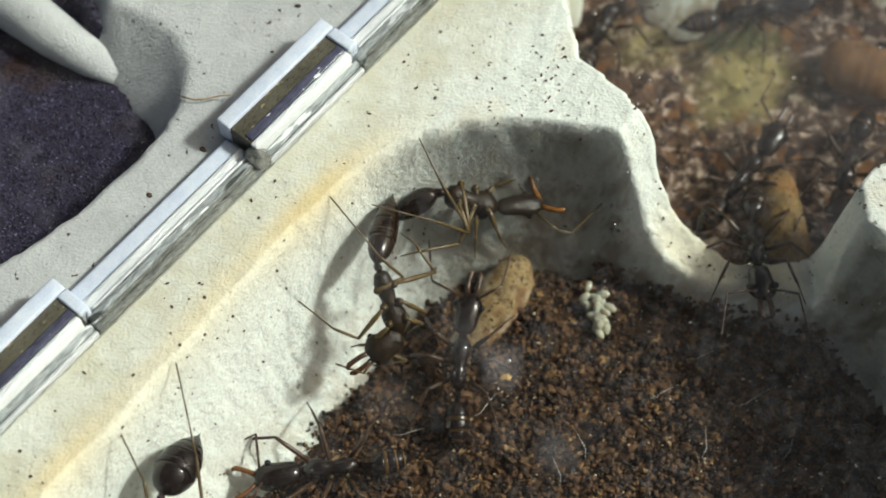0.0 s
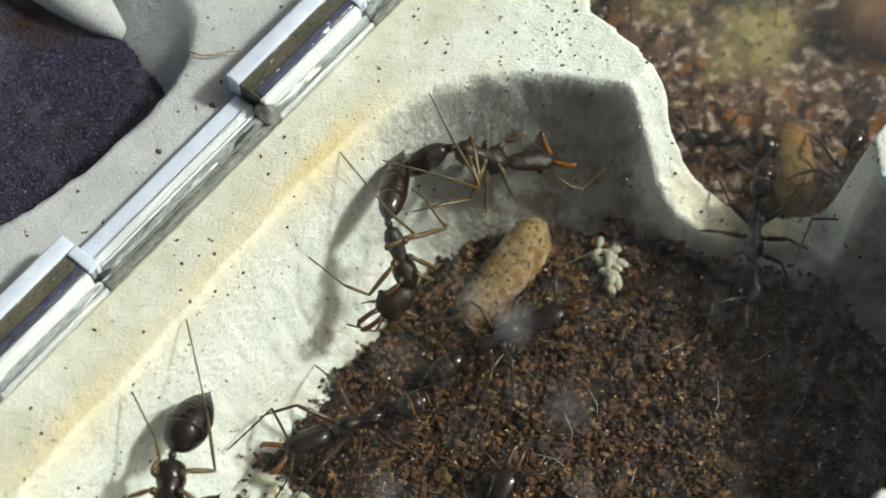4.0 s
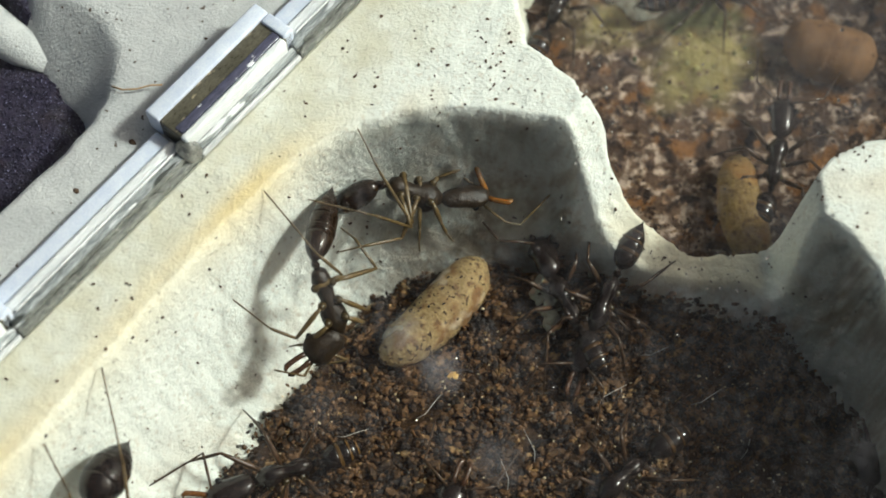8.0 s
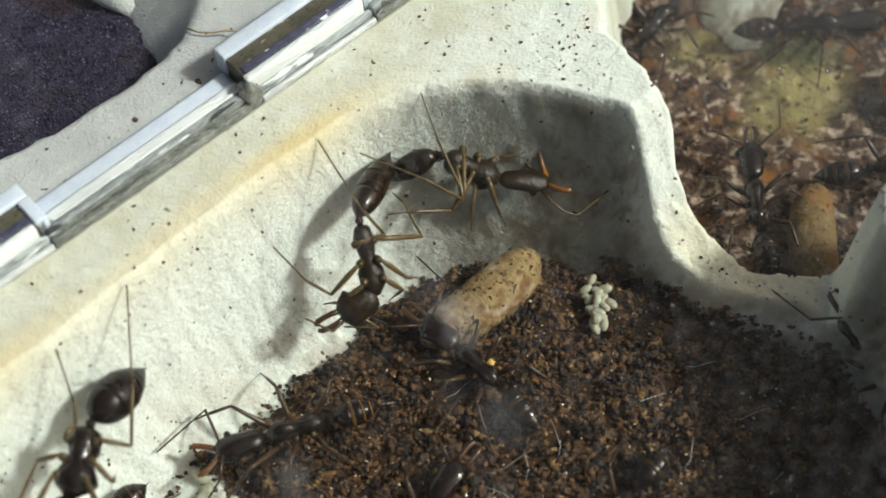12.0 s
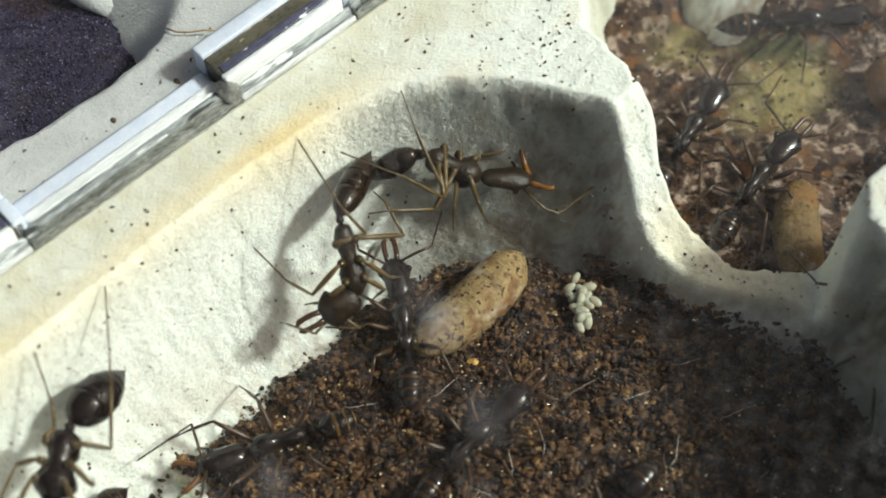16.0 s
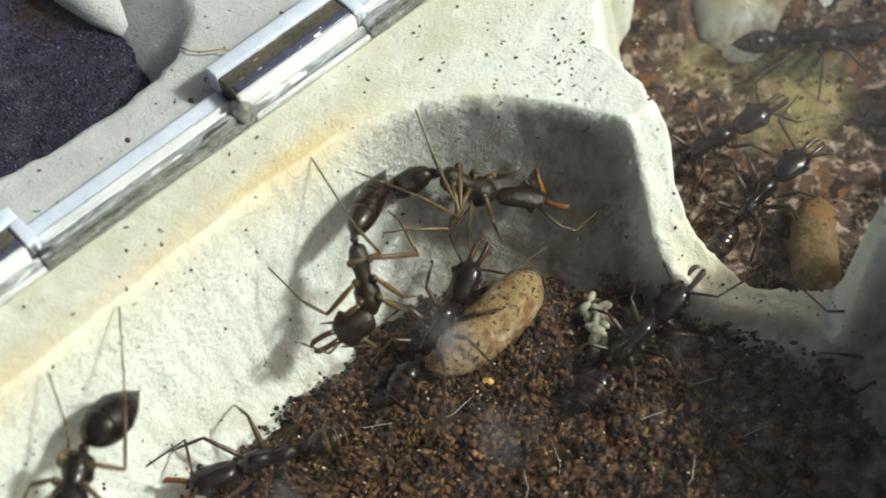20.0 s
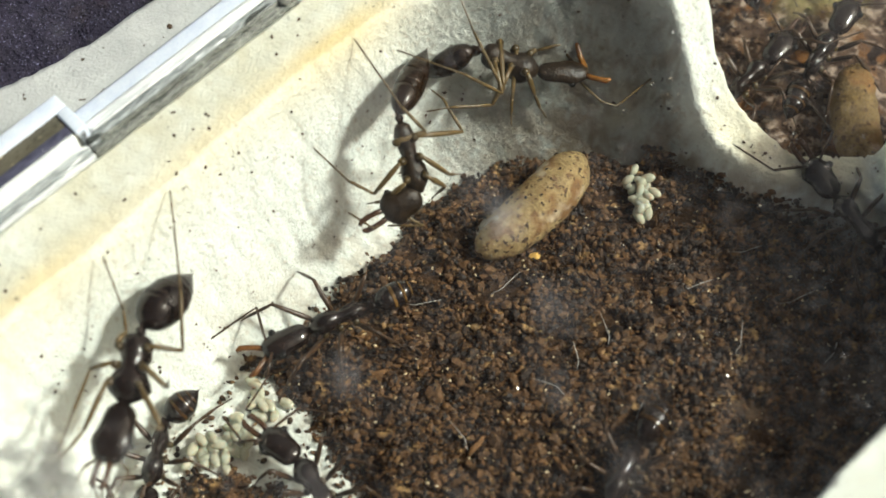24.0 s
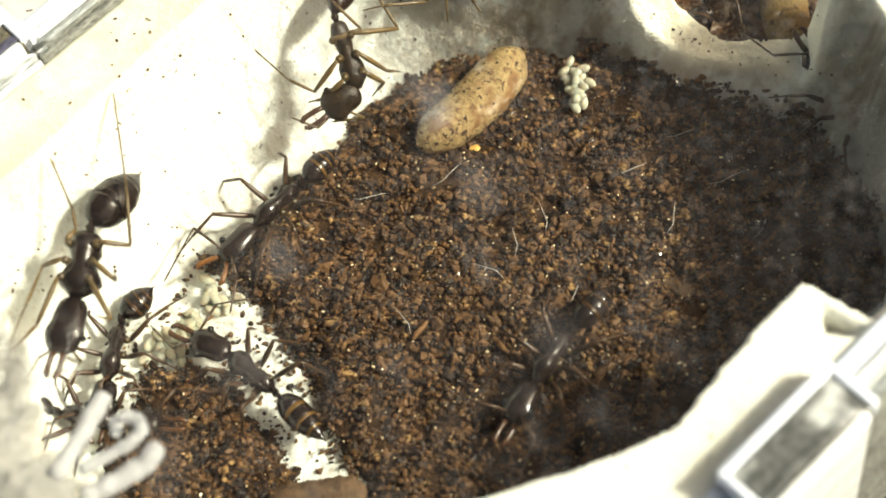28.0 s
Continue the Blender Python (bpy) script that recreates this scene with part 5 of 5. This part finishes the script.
# ---- what moves ----
PATH_E = [(0.0, -2.71, -0.7, 7.8, -11, 81), (1.5, -2.78, -0.63, 7.8, -11, 89), (3.0, -2.98, -0.57, 7.8, -11, 76), (3.5, -2.71, -0.66, 7.8, -10, 73), (4.1, -0.6, -2.2, 7.05, 0, 20), (4.6, 2.6, -1.4, 7.05, 0, 50), (5.0, 5.6, 1.6, 7.05, 0, 110), (5.5, 6.8, 4.0, 7.25, 0, 175), (6.0, 6.6, 3.6, 7.25, 0, 190), (6.5, 6.3, 3.4, 7.25, 0, 186), (7.0, 7.2, 3.8, 7.25, 0, 192), (7.7, 7.2, 3.5, 7.2, 0, 186), (8.0, 6.8, 2.4, 7.15, 0, 110), (8.25, 7.2, 1.4, 7.1, 0, 40), (8.5, 8.83, 0.93, 7.05, 0, 20), (9.0, 13.13, 1.24, 7.46, -8, 25), (9.5, 13.33, 3.17, 8.34, -20, 30), (10.0, 14.45, 5.12, 9.45, 0, 80), (10.5, 14.44, 9.14, 7.98, 11, 89), (11.0, 13.58, 10.75, 6.95, 3, 96), (12.0, 14.81, 9.78, 6.75, 3, 98), (15.0, 15.6, 11.1, 6.65, 0, 60), (17.0, 15.8, 10.9, 6.65, 0, 61), (18.0, 15.7, 10.3, 6.75, 2, 62), (19.0, 15.37, 9.9, 6.9, 3, 60), (20.0, 14.95, 11.2, 6.65, 0, 54), (20.5, 15.13, 11.21, 6.65, 0, 56), (21.3, 14.2, 13.2, 6.45, 0, 110), (22.5, 12.6, 17.0, 6.45, 0, 108), (23.2, 11.6, 20.5, 6.45, 0, 102), (28.0, 11.4, 21.6, 6.45, 0, 95)]
PATH_S = [(0.0, 16.3, 11.4, 6.45, 0, -311), (1.0, 15.0, 11.3, 6.45, 0, -273), (2.0, 13.5, 10.7, 6.45, 0, -239), (3.0, 13.2, 11.3, 6.45, 0, -225), (3.5, 13.0, 11.0, 6.45, 0, -220), (4.1, 12.7, 10.7, 6.45, 0, -182), (4.8, 12.3, 9.2, 7.3, -12, -148), (5.5, 11.16, 6.41, 9.40, -15, -130), (6.0, 11.62, 5.30, 9.47, 10, -121), (7.0, 11.16, 3.49, 9.07, 23, -120), (8.0, 9.22, 1.98, 7.71, 16, -119), (9.0, 5.61, -1.14, 7.05, 0, -126), (10.0, 3.09, -4.24, 7.05, 0, -149), (11.0, 2.11, -4.03, 7.05, 0, -183), (12.0, -0.64, -2.28, 7.05, 0, -222), (12.5, -1.60, -2.86, 7.05, 0, -241), (14.5, -4.00, -1.34, 7.05, 0, -252), (15.0, -4.01, -0.28, 7.25, -3, -258), (17.0, -3.83, 0.34, 7.15, -3, -258), (18.0, -3.25, 1.07, 7.15, -3, -270), (19.0, -3.23, 1.07, 7.15, -3, -275), (19.5, -2.72, 0.95, 7.15, -3, -289), (20.0, -2.73, 1.10, 7.9, -13, -298), (20.5, -1.24, 1.55, 8.9, -10, -317), (21.3, 2.9, 3.5, 8.9, 6, -322), (22.5, 8.30, 5.43, 8.69, -28, -327), (23.0, 9.8, 5.5, 9.3, -4, -327), (23.5, 11.8, 6.8, 8.7, 8, -326), (24.0, 12.0, 9.9, 7.06, 8, -308), (25.0, 13.37, 10.17, 6.95, 3, -285), (26.0, 12.77, 8.07, 6.95, 4, -284), (28.0, 13.85, 9.48, 6.95, 4, -280)]
PATH_F = [(0.0, 15.69, 4.72, 8.60, -14, -95), (1.5, 15.61, 4.68, 8.62, -17, -94), (3.0, 15.48, 4.04, 8.58, -11, -93), (3.5, 15.12, 3.90, 8.79, 13, -95), (5.5, 12.18, -1.24, 7.15, 3, -131), (6.0, 10.88, -3.55, 7.05, 0, -138), (7.0, 9.72, -7.15, 7.05, 0, -141), (8.0, 8.93, -8.90, 7.05, 0, -142), (9.0, 8.77, -8.90, 7.05, 0, -138), (11.0, 8.56, -7.98, 6.85, 0, -124), (12.0, 7.47, -10.91, 6.85, 0, -120), (20.5, 8.51, -12.66, 6.85, 0, -113), (23.0, 5.19, -14.74, 6.85, 0, -110), (25.0, 5.25, -15.43, 6.85, 0, -120), (26.0, 5.26, -15.53, 6.85, 0, -125), (27.0, 4.96, -15.55, 6.85, 0, -125), (28.0, 4.88, -15.49, 6.85, 0, -122)]
PATH_V = [(0.0, -4.84, -16.99, 6.85, 0, 57), (10.0, -1.84, -11.97, 6.85, 0, 65), (12.0, -3.17, -11.98, 6.85, 0, 57), (14.5, -1.12, -9.58, 6.95, 0, 55), (15.0, -0.93, -8.65, 6.95, 0, 58), (17.0, 2.35, -5.81, 6.95, 0, 45), (18.0, 3.46, -4.84, 6.95, 0, 56), (19.0, 5.22, -2.61, 7.05, 0, 61), (19.5, 6.47, -1.69, 7.05, 0, 58), (20.0, 8.26, 0.83, 7.46, -7, 51), (20.5, 11.16, 2.22, 8.57, -23, 38), (22.5, 15.01, 7.68, 7.21, 8, 73), (24.0, 16.3, 12.2, 6.55, 4, 62), (28.0, 17.56, 12.72, 6.45, 0, 69)]
PATH_W = [(0.0, 22.68, 11.15, 6.45, 0, -111), (3.0, 22.37, 10.50, 6.45, 0, -106), (3.8, 21.4, 7.4, 7.0, -12, -104), (4.3, 20.2, 4.4, 10.6, -8, -95), (4.7, 19.9, 2.8, 11.2, 0, -35), (5.1, 19.7, 1.6, 11.2, 0, 25), (5.5, 19.57, 1.5, 11.0, -6, 77), (6.0, 19.47, 3.1, 10.9, 14, 76), (6.5, 19.4, 3.6, 10.5, 24, 76), (7.0, 19.95, 6.8, 7.6, 22, 74), (8.0, 20.6, 11.0, 6.4, 2, 73), (9.0, 20.4, 12.4, 6.45, 0, 72), (10.0, 20.8, 12.6, 6.45, 0, 67), (11.5, 21.2, 12.8, 6.45, 0, 62), (12.0, 23.4, 13.4, 6.45, 0, 20), (12.6, 26.4, 13.9, 6.45, 0, 12), (14.0, 28.4, 14.3, 6.45, 0, 10), (28.0, 28.4, 14.3, 6.45, 0, 10)]
PATH_L = [(0.0, 23.0, -13.5, 6.85, 0, 95), (7.8, 23.0, -12.6, 6.85, 0, 95), (8.6, 22.4, -6.0, 7.0, 0, 102), (9.2, 20.8, -1.6, 7.5, -4, 115), (9.5, 20.00, -0.20, 7.76, -6, 122), (10.0, 19.79, 1.05, 7.87, -9, 118), (11.0, 19.55, 0.90, 7.88, -10, 143), (12.0, 21.85, -1.70, 7.66, -7, 126), (15.0, 22.53, -0.34, 7.67, -8, 115), (20.5, 22.43, -0.51, 7.67, -9, 124), (22.5, 17.47, 0.88, 7.67, -9, 145), (23.0, 17.04, 1.12, 7.67, -8, 136), (24.0, 17.54, 0.30, 7.66, -6, 128), (24.6, 19.8, -0.5, 7.66, -6, 124), (25.1, 21.7, -0.9, 7.66, -7, 122), (26.5, 21.6, -0.8, 7.66, -7, 122), (28.0, 21.3, -0.38, 7.66, -7, 122)]
PATH_D = [(0.0, -10.88, -6.97, 7.05, 0, -178), (1.5, -10.83, -6.84, 7.05, 0, -175), (3.0, -10.05, -6.89, 7.05, 0, -173), (5.5, -9.91, -7.09, 7.05, 0, -154), (8.0, -10.03, -7.06, 7.05, 0, -166), (9.0, -9.80, -7.08, 7.05, 0, -161), (11.0, -10.48, -6.99, 7.05, 0, -160), (15.0, -9.92, -7.34, 7.05, 0, -159), (17.0, -10.79, -7.91, 7.05, 0, -158), (20.5, -11.59, -7.35, 7.05, 0, -158), (22.5, -10.88, -6.43, 7.05, 0, -162), (23.0, -10.76, -6.33, 7.05, 0, -161), (24.0, -10.76, -6.33, 7.05, 0, -154), (25.0, -10.54, -6.03, 7.05, 0, -158), (25.5, -10.35, -6.29, 7.05, 0, -150), (26.0, -10.97, -5.75, 7.05, 0, -129), (27.0, -11.07, -5.22, 7.05, 0, -129), (28.0, -11.27, -5.73, 7.05, 0, -132)]
PATH_M = [(0.0, 8.6, 24.0, 6.2, 0, 60), (12.5, 8.6, 23.6, 6.2, 0, 60), (13.1, 9.2, 20.6, 6.2, 0, 20), (13.7, 11.0, 16.6, 6.2, 0, 40), (14.4, 11.9, 14.7, 6.2, 0, 57), (15.0, 11.99, 14.6, 6.2, 0, 57), (18.0, 11.48, 15.53, 6.2, 0, 79), (20.0, 12.2, 15.4, 6.2, 0, 36), (20.6, 12.4, 15.6, 6.2, 0, 44), (21.6, 14.8, 19.2, 6.2, 0, 58), (22.5, 16.6, 22.6, 6.2, 0, 62), (28.0, 16.8, 23.0, 6.2, 0, 62)]
PATH_G = [(0.0, -13.06, -27.33, 6.45, 0, 134), (22.5, -11.96, -17.58, 6.45, 0, 123), (24.0, -11.09, -15.85, 6.45, 0, 129), (25.0, -11.78, -16.55, 6.45, 0, 127), (26.0, -11.52, -16.92, 6.45, 0, 131), (27.0, -11.69, -16.50, 6.45, 0, 138), (28.0, -11.88, -15.89, 6.45, 0, 141)]
ROLL = [(0.0, -1.1, 3.2, 6.9, 3, 19), (1.5, -1.05, 3.1, 6.9, 3, 20), (3.0, -0.85, 2.7, 6.9, 3, 19), (3.5, -0.85, 2.7, 6.9, 3, 18), (4.6, -0.9, 2.6, 7.6, 1, 5), (5.5, -0.91, 2.60, 7.875, 0, 0), (11.0, -0.92, 2.60, 7.875, 1, 0), (12.5, -0.8, 2.4, 7.875, 3, 0), (16.0, -0.54, 2.10, 7.875, 5.5, 0), (20.5, -0.5, 2.0, 7.875, 5.5, 0), (23.0, -0.34, 1.64, 7.875, 5.5, 0), (28.0, -0.3, 1.62, 7.875, 5.0, 0)]  # the cocoon, dug out of the soil and tugged about
LIFT = 1.55


def go(body, rows):
    """A walking ant: seconds, millimetres of its footing, pitch and heading."""
    out = []
    for t, x, y, z, pitch, turn in rows:
        m = pose(0, 0, 0, 0, 0, turn) @ pose(0, 0, 0, 0, pitch, 0)
        out.append((t, Matrix.Translation((x * MM, y * MM, z * MM)) @ m @ Matrix.Translation((0, 0, LIFT * MM))))
    if out[-1][0] < 28.0:
        out.append((28.0, out[-1][1]))
    walk(body, out)


def stride(body, spans, beat=0.2, swing=13):
    """The legs swing in two sets of three while the ant walks."""
    for k, leg in enumerate([o for o in body.children if o.name.startswith("leg")]):
        rest = leg.matrix_basis.copy()
        sign = 1 if (k % 3 + k // 3) % 2 else -1
        rows = [(0.0, rest)]
        for a, b in spans:
            n = int((b - a) / beat)
            rows.append((max(a - 0.1, rows[-1][0] + 0.04), rest))
            for i in range(n):
                rows.append((a + beat * (i + 0.5), rest @ pose(0, 0, 0, 0, 0, sign * swing * (1 if i % 2 else -1))))
            rows.append((a + beat * (n + 0.5), rest))
        rows.append((28.0, rest))
        walk(leg, [r for i, r in enumerate(rows) if i == 0 or r[0] > rows[i - 1][0] + 0.03])


def feel(body, seed, most=9):
    """The feelers waver slowly."""
    r = random.Random(seed)
    head = [o for o in body.children if o.name.startswith("head")][0]
    for o in [o for o in head.children if o.name.startswith("antenna")]:
        rest = o.matrix_basis.copy()
        rows, t = [(0.0, rest)], 0.6
        while t < 27.5:
            rows.append((t, rest @ pose(0, 0, 0, 0, r.uniform(-most, most) / 2, r.uniform(-most, most))))
            t += r.uniform(0.5, 1.3)
        rows.append((28.0, rest))
        walk(o, rows)


def motions():
    for body, rows in ((ANT_E, PATH_E), (ANT_S, PATH_S), (ANT_F, PATH_F), (ANT_V, PATH_V), (ANT_W, PATH_W), (ANT_L, PATH_L), (ANT_D, PATH_D), (ANT_G, PATH_G), (ANT_M, PATH_M)):
        go(body, rows)
    side = Vector((6.3, 5.94, 0)).cross(Vector((0, 0, 1))).normalized()
    walk(COCOON, [(t, at(x, y, z, 0, 0, turn) @ Matrix.Rotation(radians(tilt), 4, side)) for t, x, y, z, turn, tilt in ROLL])
    stride(ANT_E, [(3.5, 6.0), (8.0, 12.0), (18.0, 20.0), (20.7, 23.2)])
    stride(ANT_S, [(3.6, 12.6), (12.8, 15.0), (19.2, 25.0)])
    stride(ANT_F, [(3.0, 8.0), (10.0, 12.0), (20.6, 23.0)])
    stride(ANT_V, [(10.2, 12.4), (13.0, 15.0), (16.4, 24.0)])
    stride(ANT_W, [(3.2, 8.6), (11.5, 14.0)])
    stride(ANT_L, [(7.8, 12.0), (20.6, 23.2)])
    stride(ANT_D, [(25.2, 26.8)])
    stride(ANT_M, [(12.6, 14.2), (20.7, 22.5)])
    stride(ANT_G, [(23.0, 25.0), (26.2, 27.8)], 0.25, 9)
    for n, body in enumerate((ANT_A, ANT_B, ANT_D, ANT_S, ANT_E, ANT_G, ANT_H, ANT_W)):
        feel(body, n + 3, 5 if n == 0 else 9)


motions()
